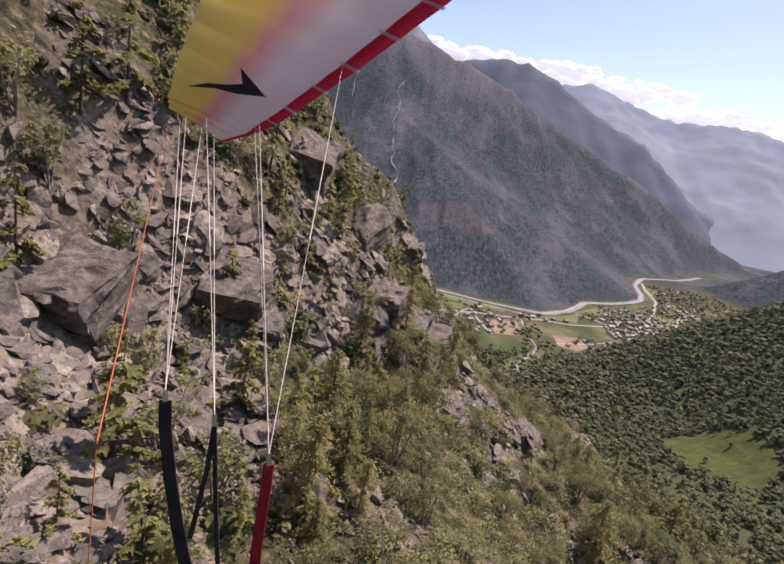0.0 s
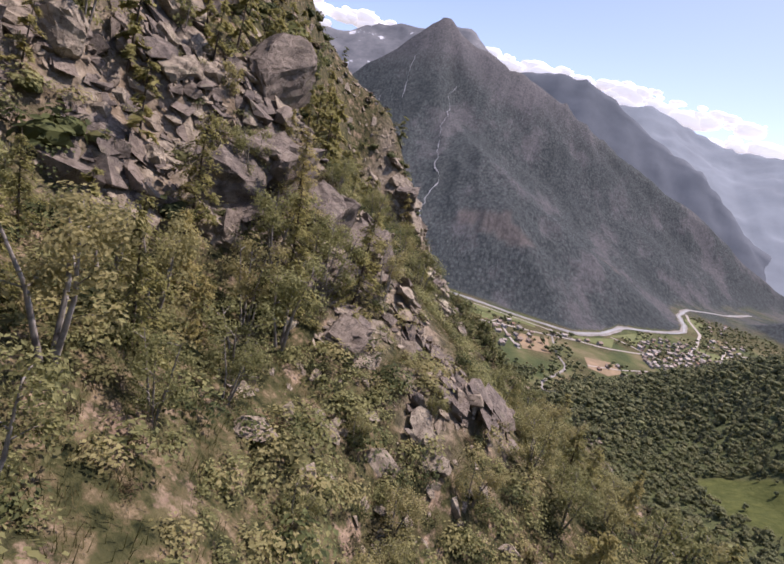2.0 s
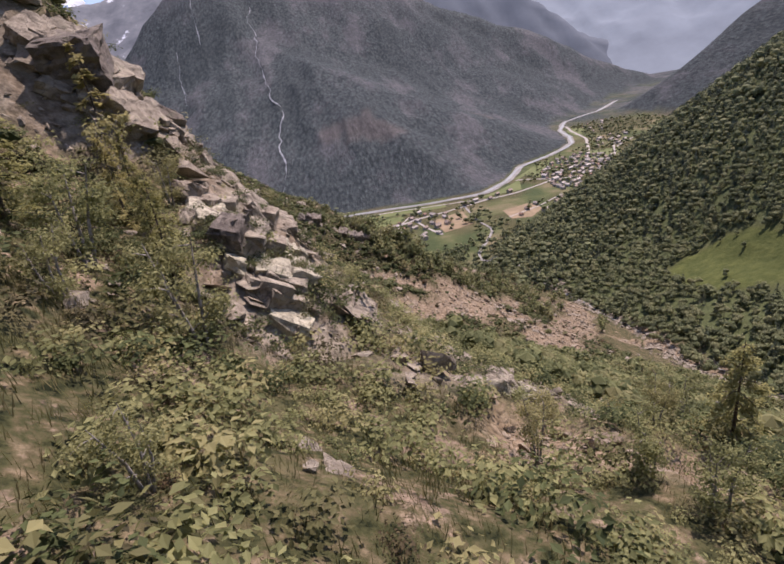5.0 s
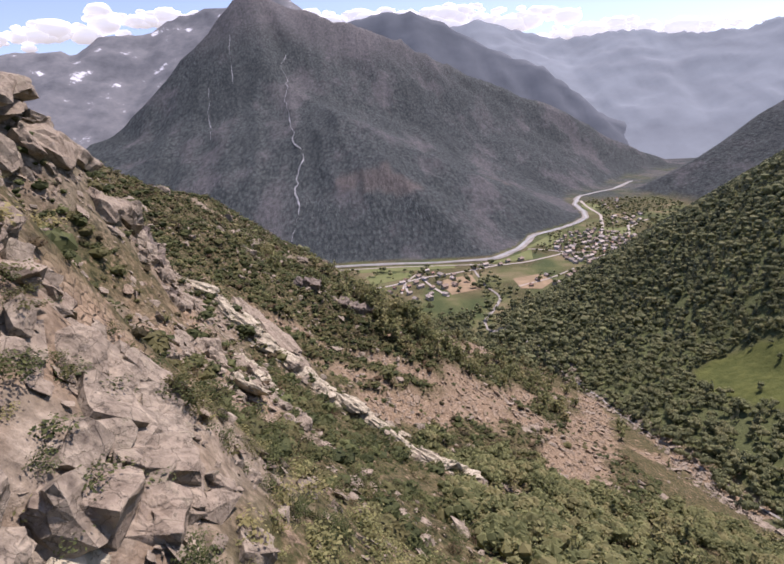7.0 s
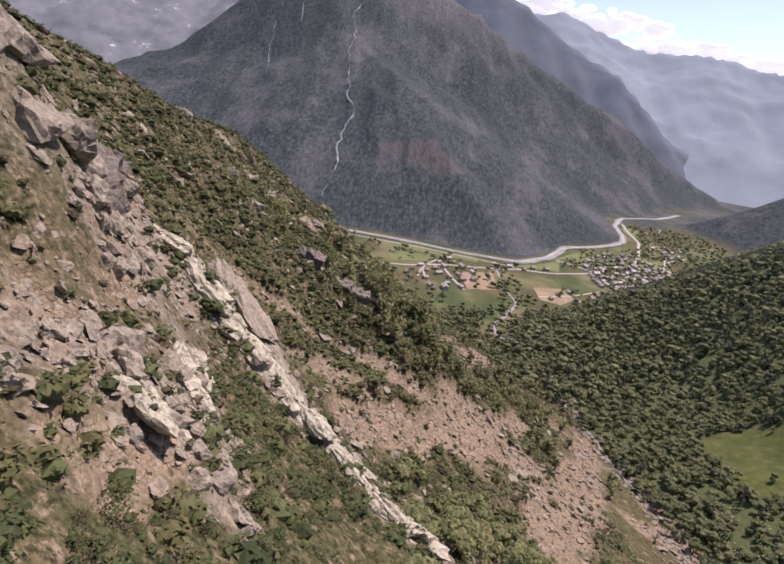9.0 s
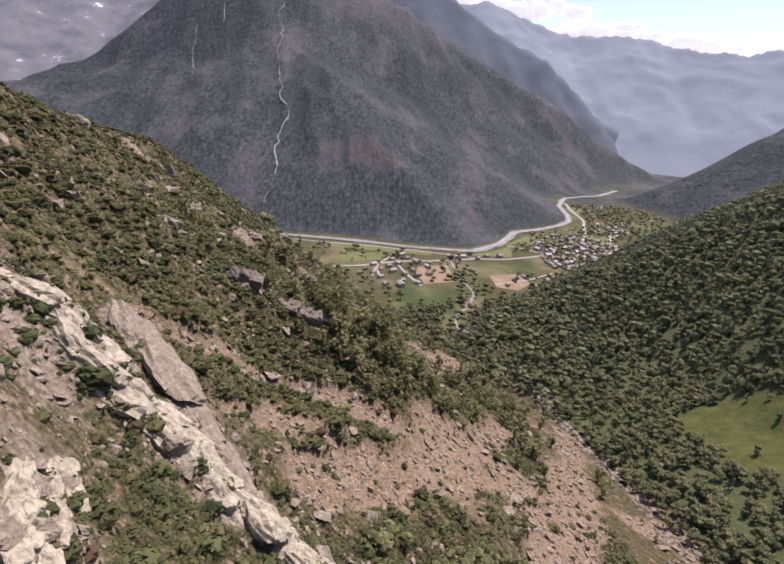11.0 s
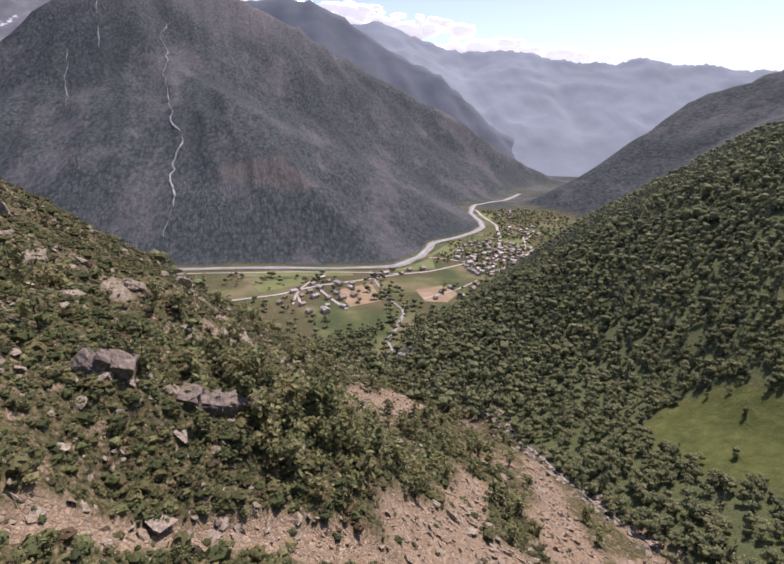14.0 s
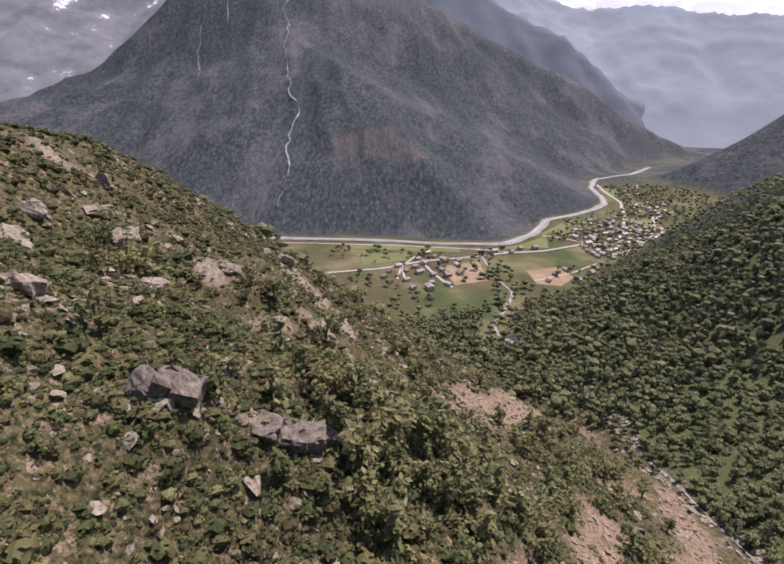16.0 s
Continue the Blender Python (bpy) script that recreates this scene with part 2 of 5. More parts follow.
BARE += [(-32, -37, -22, -39, 6, 4), (-28, -30, -24, -46, 5, 4), (-24, -27, -18, -10, 4, 4), (-17, -20, -10, -12, 2.6, 3), (-10, -13, -5.5, -18, 1.3, 1.5), (-8, -9, -1, -12, 2, 2), (-1, -19, 6, -8, 1.0, 1.5), (-14, -38, -9, -38, 1.5, 2),
         (-23, 147, -17, 148, 1.0, 2), (-11, 151, -4, 154, 1.0, 2), (-38, 150, -33, 153, 1.6, 3), (-66, 206, -58, 212, 2, 4), (-23, 188, -17, 192, 2, 3), (-15, 199, -9, 201, 2, 3), (-4, 192, 0, 196, 2, 3), (-33, 196, -27, 202, 2, 3), (-30, 250, -10, 222, 4, 6)]

# the river's line through the valley
RIVER = [(-420, 730), (-240, 712), (-90, 704), (6, 701), (67, 693), (118, 691), (154, 696), (200, 745), (243, 821), (311, 875), (346, 903), (385, 951),
         (410, 1033), (425, 1121), (486, 1243), (554, 1294), (604, 1328), (727, 1471), (1010, 1760), (1400, 2050)]


def line_gap(x, y, line):
    d = np.full(np.shape(x), 1e9)
    for (ax, ay), (bx, by) in zip(line, line[1:]):
        s = np.clip(((x - ax) * (bx - ax) + (y - ay) * (by - ay)) / ((bx - ax) ** 2 + (by - ay) ** 2), 0, 1)
        d = np.minimum(d, np.hypot(x - ax - s * (bx - ax), y - ay - s * (by - ay)))
    return d


def scree_mark(x, y):
    v = np.zeros(np.shape(x))
    for i, r in enumerate(SCREE):
        v = np.maximum(v, box_mask(x, y, *r, 100 + i))
    return v


def bare_mark(x, y):
    v = np.zeros(np.shape(x))
    for i, r in enumerate(BARE):
        v = np.maximum(v, box_mask(x, y, *r, 200 + i))
    return v


FAR_CRESTS = [
    (1.10, (-195, 2603, 659), (-118, 2608, 692), (56, 2610, 729), (221, 2601, 693), (358, 2586, 638), (536, 2555, 544), (733, 2505, 438), (943, 2433, 289), (1200, 2400, 90)),
    (0.60, (300, 3480, 700), (594, 3561, 815), (678, 3546, 838), (756, 3530, 806), (877, 3502, 734), (1217, 3399, 672), (1497, 3285, 691), (1731, 3167, 626), (2208, 2854, 612), (2600, 2500, 560), (3400, 2000, 620)),
    (0.75, (-400, 2500, 770), (-515, 2520, 770), (-661, 2525, 753), (-732, 2505, 744), (-901, 2450, 677), (-981, 2364, 619), (-1127, 2298, 627), (-1160, 2225, 530), (-1236, 2184, 556), (-1359, 2109, 557), (-1483, 2023, 533), (-2600, 1500, 600)),
]


def torrent_z(y):
    return np.maximum(44 - 0.19 * (y - 143) - 0.05 * np.minimum(y - 143, 0), FLOOR_Z - 1)


def left_slope(x, y):
    u, v = np.clip(x, -160, 150) / 50, np.clip(y, -80, 330) / 100
    z = 153.5 - 34.9 * u - 42.2 * v + 3.0 * u * u + 0.6 * u * v + 4.8 * v * v
    for bx, by, h, sx, sy in BUMPS + [(a, b, h, s, s) for a, b, h, s in SWELLS]:
        z = z + h * np.exp(-((x - bx) / sx) ** 2 - ((y - by) / sy) ** 2)
    z = z + 2.6 * np.exp(-(line_gap(x, y, SLAB_LINE) / 3.6) ** 2)
    nose = 130 - 0.69 * (x + 65) - 0.55 * (y - 250)
    crest = 163 - 0.27 * (y - 141) + 0.9 * (x + 75)
    return soft_min(soft_min(z, nose, 8), crest, 8)


def right_slope(x, y):
    d = x - 100
    rise = 0.3 * np.minimum(d, 0) + 0.35 * np.clip(d, 0, 60) + 0.76 * np.clip(d - 60, 0, 140) + 0.40 * np.maximum(d - 200, 0) - 0.28 * np.maximum(d - 310, 0)
    nose = 95 + 0.55 * (x - 210) - 0.52 * (y - 347)
    return soft_min(torrent_z(y) + rise, nose, 14)


def massif(x, y):
    """The long even face that climbs from the river to the main crest."""
    crest = sorted({p for fall, *line in CRESTS[:2] for p in line})
    cx, cy, cz = [p[0] for p in crest], [p[1] for p in crest], [p[2] for p in crest]
    side = y - np.interp(x, [p[0] for p in RIVER], [p[1] for p in RIVER])
    face = FLOOR_Z + (0.47 - 0.13 * smooth(-420, -720, x)) * np.maximum(line_gap(x, y, RIVER) - 20 - 26 * smooth(1050, 1350, y), 0) - 400 * smooth(0, -40, side)
    top = np.interp(x, cx, cz) - 0.5 * np.maximum(0, y - np.interp(x, cx, cy)) - 1.2 * np.maximum(0, x - 1150) - 1.2 * np.maximum(0, -800 - x)
    return soft_min(face, top, 20)


def mountains(x, y, crests=CRESTS):
    z = np.full(np.shape(x), -400.0)
    for fall, *line in crests:
        for (ax, ay, az), (bx, by, bz) in zip(line, line[1:]):
            s = np.clip(((x - ax) * (bx - ax) + (y - ay) * (by - ay)) / ((bx - ax) ** 2 + (by - ay) ** 2), 0, 1)
            far = np.hypot(x - ax - s * (bx - ax), y - ay - s * (by - ay))
            z = np.maximum(z, az + s * (bz - az) - fall * far)
    return z


def land(x, y, detail=True):
    x, y = np.asarray(x, float), np.asarray(y, float)
    near = soft_max(left_slope(x, y), right_slope(x, y), 5)
    apart = line_gap(x, y, RIVER) - 22 - 26 * smooth(1050, 1350, y)
    beyond_ridge = np.maximum(0, -0.87 * (x + 388) + 0.495 * (y - 1824)) * smooth(-250, -420, x)
    far = soft_min(np.maximum(mountains(x, y) - 1.15 * beyond_ridge, massif(x, y)), FLOOR_Z - 4 + 0.45 * np.maximum(apart, -20) + 0.0010 * np.maximum(apart, 0) ** 2, 16)
    z = soft_max(soft_max(near, np.full(x.shape, FLOOR_Z), 6), far, 10)
    if detail:
        steep_far = smooth(FLOOR_Z + 2, FLOOR_Z + 90, far) * smooth(500, 1000, y) * (1 - 0.9 * smooth(440, 600, far))
        z = z + steep_far * (34 * (1 - 0.7 * smooth(150, 450, x)) * (creased(x * 1.6 + 0.25 * y, y * 0.4, 230, 5, 40) - 0.62) + 9 * fbm(x, y, 50, 3, 50))
        slope = smooth(FLOOR_Z + 3, FLOOR_Z + 30, near) * (1 - smooth(450, 600, y))
        left = smooth(20, -10, x - 70)
        close = smooth(330, 200, y) * smooth(-140, -100, x) * smooth(120, 90, x)
        z = z + slope * (2.4 * fbm(x, y, 26, 3, 7) + left * (2.0 * (creased(x, y, 17, 3, 3) - 0.55) + 0.9 * fbm(x, y, 4.5, 3, 11)))
        z = z + slope * close * bare_mark(x, y) * (2.2 * (creased(x + 0.4 * y, y, 7, 3, 21) - 0.5) + 1.3 * fbm(x, y, 3.2, 2, 23))
        z = z - 1.2 * slope * close * smooth(0.3, 0.8, scree_mark(x, y))
    gap = line_gap(x, y, RIVER)
    bed = smooth(40 + 0 * smooth(1000, 1500, y), 22, gap) * smooth(300, 480, y) * smooth(1960, 1800, y)
    return z + (FLOOR_Z - 1.0 * smooth(24, 8, gap) - z) * bed

# ---------------------------------------------------------------- the land as one sheet
def spaced(lo, dense_lo, dense_hi, hi, step, grow):
    mid = np.arange(dense_lo, dense_hi + 0.01, step)
    up, s = [dense_hi], step
    while up[-1] < hi:
        s *= 1 + grow
        up.append(up[-1] + s)
    down, s = [dense_lo], step
    while down[-1] > lo:
        s *= 1 + grow
        down.append(down[-1] - s)
    return np.concatenate([down[:0:-1], mid, up[1:]])


def cover_marks(x, y, z):
    near = smooth(480, 380, y) * smooth(-250, -150, x)
    scree, bare = scree_mark(x, y), bare_mark(x, y)
    meadow = smooth(1.15, 0.85, np.hypot((x - 156) / 22, (y - 202) / 38) + 0.3 * fbm(x, y, 18, 3, 9))
    floor = smooth(FLOOR_Z + 7, FLOOR_Z + 2, z)
    right = smooth(96, 108, x) * near
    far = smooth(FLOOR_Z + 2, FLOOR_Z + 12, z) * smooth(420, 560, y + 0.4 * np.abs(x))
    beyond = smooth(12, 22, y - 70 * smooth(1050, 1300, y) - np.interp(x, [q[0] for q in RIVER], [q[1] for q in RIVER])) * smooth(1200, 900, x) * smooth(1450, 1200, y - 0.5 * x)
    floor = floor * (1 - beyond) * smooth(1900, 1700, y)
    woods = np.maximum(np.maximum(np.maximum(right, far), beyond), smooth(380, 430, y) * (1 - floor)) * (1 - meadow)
    high = smooth(330, 520, z + 120 * fbm(x, y, 260, 4, 77)) * smooth(1500, 1900, y + 0.3 * np.abs(x))
    scar = np.maximum(np.maximum(box_mask(x, y, -45, 938, -10, 925, 26, 22, 300), box_mask(x, y, 2, 935, 42, 915, 28, 22, 302)), box_mask(x, y, 238, 1140, 292, 1098, 12, 14, 301))
    snow = smooth(0.30, 0.36, fbm(x, y, 120, 4, 78)) * smooth(420, 560, z) * smooth(2200, 2300, y - 0.3 * x) * smooth(-300, -500, x)
    thicket_floor = right * (1 - meadow) * (1 - scree)
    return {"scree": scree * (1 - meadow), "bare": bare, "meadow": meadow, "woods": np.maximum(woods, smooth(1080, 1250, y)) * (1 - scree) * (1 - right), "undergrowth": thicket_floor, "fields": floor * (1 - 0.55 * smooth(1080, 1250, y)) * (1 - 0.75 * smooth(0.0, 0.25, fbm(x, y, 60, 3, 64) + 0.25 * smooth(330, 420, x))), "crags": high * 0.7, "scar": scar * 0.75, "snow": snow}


def build_land():
    xs = spaced(-4600, -56, 60, 4600, 1.35, 0.030)
    ys = spaced(-700, -56, 165, 4800, 1.35, 0.020)
    gx, gy = np.meshgrid(xs, ys)
    gz = land(gx, gy)
    nx, ny = len(xs), len(ys)
    mesh = bpy.data.meshes.new("ground")
    mesh.vertices.add(nx * ny)
    mesh.vertices.foreach_set("co", np.stack([gx, gy, gz], -1).ravel())
    i = (np.arange(ny - 1)[:, None] * nx + np.arange(nx - 1)).ravel()
    quads = np.stack([i, i + 1, i + nx + 1, i + nx], 1)
    mesh.loops.add(quads.size)
    mesh.loops.foreach_set("vertex_index", quads.ravel())
    mesh.polygons.add(len(quads))
    mesh.polygons.foreach_set("loop_start", np.arange(len(quads)) * 4)
    mesh.update()
    mesh.polygons.foreach_set("use_smooth", np.ones(len(quads), bool))
    for name, v in cover_marks(gx.ravel(), gy.ravel(), gz.ravel()).items():
        mesh.attributes.new(name, "FLOAT", "POINT").data.foreach_set("value", v.astype(np.float32))
    mesh.materials.append(ground_material())
    return tagged(new("ground", mesh), "steep mountain land with heath, rock, scree, woods and valley fields", "ground", kind="structure")


ground = build_land()

# ---------------------------------------------------------------- shared builders
rng = np.random.default_rng(7)


def mesh_of(name, verts, faces, mats, smooth_shade=False, tint=None, slots=None):
    """A mesh from arrays; faces all have the same number of corners."""
    verts, faces = np.asarray(verts, float), np.asarray(faces, int)
    me = bpy.data.meshes.new(name)
    me.vertices.add(len(verts))
    me.vertices.foreach_set("co", verts.ravel())
    me.loops.add(faces.size)
    me.loops.foreach_set("vertex_index", faces.ravel())
    me.polygons.add(len(faces))
    me.polygons.foreach_set("loop_start", np.arange(len(faces)) * faces.shape[1])
    if slots is not None:
        me.polygons.foreach_set("material_index", np.asarray(slots, np.int32))
    me.update()
    me.polygons.foreach_set("use_smooth", np.full(len(faces), smooth_shade))
    if tint is not None:
        me.attributes.new("tint", "FLOAT", "POINT").data.foreach_set("value", np.asarray(tint, np.float32))
    for m in (mats if isinstance(mats, (list, tuple)) else [mats]):
        me.materials.append(m)
    return me


def part(name, data, parent, label=""):
    ob = new(name, data)
    ob.parent = parent
    if label:
        ob["label"] = label
    return ob


def spread(template, places, scales, turns, lean=None):
    """Copies of (verts, faces) at places (n,3), scales (n,) or (n,3), turned about z; joined arrays and the copy number of each vertex."""
    v, f = template
    n, k = len(places), len(v)
    scales = np.asarray(scales, float)
    scales = scales[:, None] * np.ones(3) if scales.ndim == 1 else scales
    w = v[None] * scales[:, None, :]
    c, s = np.cos(turns)[:, None], np.sin(turns)[:, None]
    x, y = w[..., 0] * c - w[..., 1] * s, w[..., 0] * s + w[..., 1] * c
    w = np.stack([x, y, w[..., 2]], -1)
    if lean is not None:
        w = np.einsum("nij,nkj->nki", lean, w)
    w = w + np.asarray(places)[:, None, :]
    faces = (f[None] + (np.arange(n) * k)[:, None, None]).reshape(-1, f.shape[1])
    return w.reshape(-1, 3), faces, np.repeat(np.arange(n), k)


def joined(pieces):
    """Several (verts, faces) of the same corner count as one."""
    vs, fs, at = [], [], 0
    for v, f in pieces:
        vs.append(v)
        fs.append(np.asarray(f) + at)
        at += len(v)
    return np.concatenate(vs), np.concatenate(fs)


def unit(v):
    return v / np.maximum(np.linalg.norm(v, axis=-1, keepdims=True), 1e-9)


def leaves(centres, size, outward=None, keep=0.5, long=1.0, r=rng):
    """Diamond leaf sprays (two triangles each, slightly folded) round the centres."""
    n = len(centres)
    size = np.broadcast_to(np.asarray(size, float), (n,))[:, None]
    nor = unit(r.normal(size=(n, 3)))
    if outward is not None:
        nor = unit(keep * unit(outward) + (1 - keep) * nor)
    a = unit(np.cross(nor, unit(r.normal(size=(n, 3)))))
    b = np.cross(nor, a)
    v = np.stack([centres - a * size * long, centres - b * size * 0.6 + nor * size * 0.15, centres + a * size * long, centres + b * size * 0.6 + nor * size * 0.15], 1)
    k = np.arange(n)[:, None] * 4
    f = np.concatenate([k + [[0, 1, 2]], k + [[0, 2, 3]]])
    return v.reshape(-1, 3), f


def limb(points, radii, sides=5):
    """A tapered tube along the points, as triangles."""
    pts, vs = np.asarray(points, float), []
    for i, p in enumerate(pts):
        d = unit(pts[min(i + 1, len(pts) - 1)] - pts[max(i - 1, 0)])
        a = unit(np.cross(d, [0.31, 0.95, 0.07]))
        b = np.cross(d, a)
        for k in range(sides):
            t = 2 * math.pi * k / sides
            vs.append(p + radii[i] * (math.cos(t) * a + math.sin(t) * b))
    fs = []
    for i in range(len(pts) - 1):
        for k in range(sides):
            p, q = i * sides + k, i * sides + (k + 1) % sides
            fs += [(p, q, q + sides), (p, q + sides, p + sides)]
    return np.array(vs), np.array(fs)


def place_on(x, y, sink=0.0):
    return np.stack([x, y, land(x, y) - sink], -1)


def pick(n, x0, x1, y0, y1, chance, r=rng):
    """Random places in a rectangle kept by chance(x, y)."""
    x, y = r.uniform(x0, x1, n), r.uniform(y0, y1, n)
    ok = r.random(n) < chance(x, y)
    return x[ok], y[ok]


EYES = np.array([m.translation[:] for _, m in PATH])


def clear_of_flight(x, y, z_top, room=4.0):
    """Far enough from the flight line, or well under it."""
    ok = np.ones(len(x), bool)
    for a, b in zip(EYES, EYES[1:]):
        for s in np.linspace(0, 1, 9):
            e = a + (b - a) * s
            ok &= (np.hypot(x - e[0], y - e[1]) > room) | (z_top < e[2] - 2.5)
    return ok

# ---------------------------------------------------------------- plants
def leaf_material(name, dark, light, warm, glow=0.35):
    """Foliage: leaf to leaf and plant to plant variation, with light shining through."""
    m, n, l, b = material(name, 0.75, 0.15)
    geo = n.new("ShaderNodeNewGeometry").outputs["Random Per Island"]
    a = n.new("ShaderNodeAttribute")
    a.attribute_name = "tint"
    one = n.new("ShaderNodeObjectInfo").outputs["Random"]
    plant = math_node(n, l, "FRACT", math_node(n, l, "ADD", a.outputs["Fac"], one))
    c = mix_node(n, l, geo, dark, light)
    c = mix_node(n, l, math_node(n, l, "MULTIPLY", step_node(n, l, plant, 0.45, 1.0), 0.7), c, warm)
    c = mix_node(n, l, math_node(n, l, "MULTIPLY", step_node(n, l, plant, 0.45, 0.0), 0.45), c, dark)
    l.new(c, b.inputs["Base Color"])
    t = n.new("ShaderNodeBsdfTranslucent")
    l.new(c, t.inputs["Color"])
    mix = n.new("ShaderNodeMixShader")
    mix.inputs["Fac"].default_value = glow
    l.new(b.outputs["BSDF"], mix.inputs[1])
    l.new(t.outputs["BSDF"], mix.inputs[2])
    l.new(mix.outputs["Shader"], n["Material Output"].inputs["Surface"])
    return m


def bark_material(name, a, c):
    m, n, l, b = material(name, 0.9)
    pos = n.new("ShaderNodeTexCoord").outputs["Object"]
    f = noise_node(n, l, 9.0, 5, 0.6, pos)
    l.new(ramp_node(n, l, f, [(0.35, a), (0.65, c)]), b.inputs["Base Color"])
    bump_node(n, l, b, f, 0.6, 0.03)
    return m


MAT_LARCH = leaf_material("larch_needles", (0.165, 0.165, 0.060), (0.37, 0.35, 0.145), (0.39, 0.34, 0.145), 0.5)
MAT_BIRCH = leaf_material("birch_leaves", (0.145, 0.158, 0.068), (0.34, 0.34, 0.155), (0.36, 0.32, 0.155), 0.5)
MAT_COPSE = leaf_material("copse_leaves", (0.100, 0.118, 0.052), (0.275, 0.29, 0.13), (0.29, 0.265, 0.13), 0.45)
MAT_SHRUB = leaf_material("shrub_leaves", (0.040, 0.054, 0.022), (0.122, 0.142, 0.056), (0.15, 0.135, 0.062), 0.32)
MAT_HEATH = leaf_material("heath_twigs", (0.034, 0.031, 0.016), (0.088, 0.078, 0.038), (0.11, 0.072, 0.042), 0.2)
MAT_SPRUCE = leaf_material("spruce_needles", (0.044, 0.060, 0.042), (0.125, 0.148, 0.092), (0.14, 0.148, 0.09), 0.3)
MAT_BROAD = leaf_material("woodland_leaves", (0.100, 0.116, 0.060), (0.240, 0.262, 0.130), (0.265, 0.262, 0.135), 0.4)
MAT_GRASS = leaf_material("long_grass", (0.075, 0.078, 0.028), (0.17, 0.16, 0.065), (0.22, 0.18, 0.09), 0.3)
MAT_BARK = bark_material("brown_bark", (0.045, 0.035, 0.028), (0.13, 0.105, 0.085))
MAT_WHITE_BARK = bark_material("pale_bark", (0.10, 0.09, 0.08), (0.32, 0.30, 0.27))


def larch_shape(seed, sprays):
    """One metre high: trunk tube and feathery drooping crown."""
    r = np.random.default_rng(seed)
    bend = r.normal(0, 0.012, 2)
    spine = lambda z: np.array([bend[0] * z + 0.006 * math.sin(5 * z + seed), bend[1] * z, z])
    wood = [limb([spine(z) for z in (-0.06, 0.1, 0.35, 0.65, 1.0)], [0.017, 0.015, 0.011, 0.007, 0.002], 6)]
    cs, out = [], []
    n = 32 if sprays > 1000 else 11
    for i in range(n):
        z = 0.08 + 0.90 * (i + r.random()) / n
        t = i * 2.4 + r.normal(0, 0.4)
        reach = (0.29 * (1 - z) ** 0.7 + 0.025) * r.uniform(0.65, 1.15)
        tip = spine(z) + [reach * math.cos(t), reach * math.sin(t), -0.04 - 0.25 * reach + 0.03 * r.random()]
        wood.append(limb([spine(z), (spine(z) + tip) / 2 + [0, 0, 0.012], tip], [0.004, 0.003, 0.001], 3))
        k = max(3, int(sprays * (0.35 + reach / 0.2) / n))
        s = r.uniform(0.15, 1.08, k)[:, None]
        c = spine(z) + (tip - spine(z)) * s
        c = c + r.normal(0, 0.018, (k, 3)) - [0, 0, 0.018]
        cs.append(c)
        out.append(np.tile([0.4 * math.cos(t), 0.4 * math.sin(t), 0.9], (k, 1)))
    c = np.concatenate(cs)
    return joined(wood), leaves(c, r.uniform(0.6, 1.25, len(c)) * 0.62 / math.sqrt(sprays), np.concatenate(out), 0.68, 1.45, r)


def birch_shape(seed, sprays):
    """One metre high: forked stem and airy rounded crown."""
    r = np.random.default_rng(seed)
    wood, cs, out = [], [], []
    for s in range(3):
        t = s * 2.1 + r.random()
        foot, top = np.array([0.02 * math.cos(t), 0.02 * math.sin(t), -0.06]), np.array([0.18 * math.cos(t), 0.18 * math.sin(t), r.uniform(0.7, 0.95)])
        midp = (foot + top) / 2 + [0.03 * math.sin(3 * t), 0.03, 0.03]
        wood.append(limb([foot, midp, top], [0.018, 0.012, 0.003], 5))
        for j in range(5):
            base = midp + (top - midp) * r.uniform(-0.5, 0.95)
            a = r.uniform(0, 6.28)
            tip = base + [0.2 * math.cos(a) * r.uniform(0.6, 1.1), 0.2 * math.sin(a) * r.uniform(0.6, 1.1), r.uniform(0.0, 0.14)]
            wood.append(limb([base, (base + tip) / 2 + [0, 0, 0.02], tip], [0.006, 0.004, 0.0015], 3))
            k = max(4, sprays // 15)
            d = unit(r.normal(size=(k, 3)))
            c = tip + d * r.uniform(0.02, 0.15, (k, 1)) * [1, 1, 0.85] + (base - tip) * r.uniform(0, 0.5, (k, 1))
            cs.append(c)
            out.append(d + [0, 0, 0.5])
    c = np.concatenate(cs)
    return joined(wood), leaves(c, r.uniform(0.6, 1.3, len(c)) * 0.80 / math.sqrt(sprays), np.concatenate(out), 0.66, 1.0, r)


def mound_shape(seed, sprays, size):
    """A shrub of radius one: leaf sprays over and inside a lumpy dome."""
    r = np.random.default_rng(seed)
    lobes = np.concatenate([[[0, 0, 0.35]], r.uniform(-0.6, 0.6, (4, 3)) * [1, 1, 0.3] + [0, 0, 0.35]])
    d = unit(r.normal(size=(sprays, 3)))
    d[:, 2] = np.abs(d[:, 2])
    c = lobes[r.integers(0, 5, sprays)] + d * r.uniform(0.12, 0.66, (sprays, 1)) ** 0.8
    c[:, 2] = np.maximum(c[:, 2], 0.02)
    crown = leaves(c, r.uniform(0.6, 1.3, sprays) * size, d + [0, 0, 0.4], 0.8, 1.0, r)
    return joined([crown, core((0.62, 0.62, 0.42), (0, 0, 0.3), seed)]) if sprays < 60 else crown


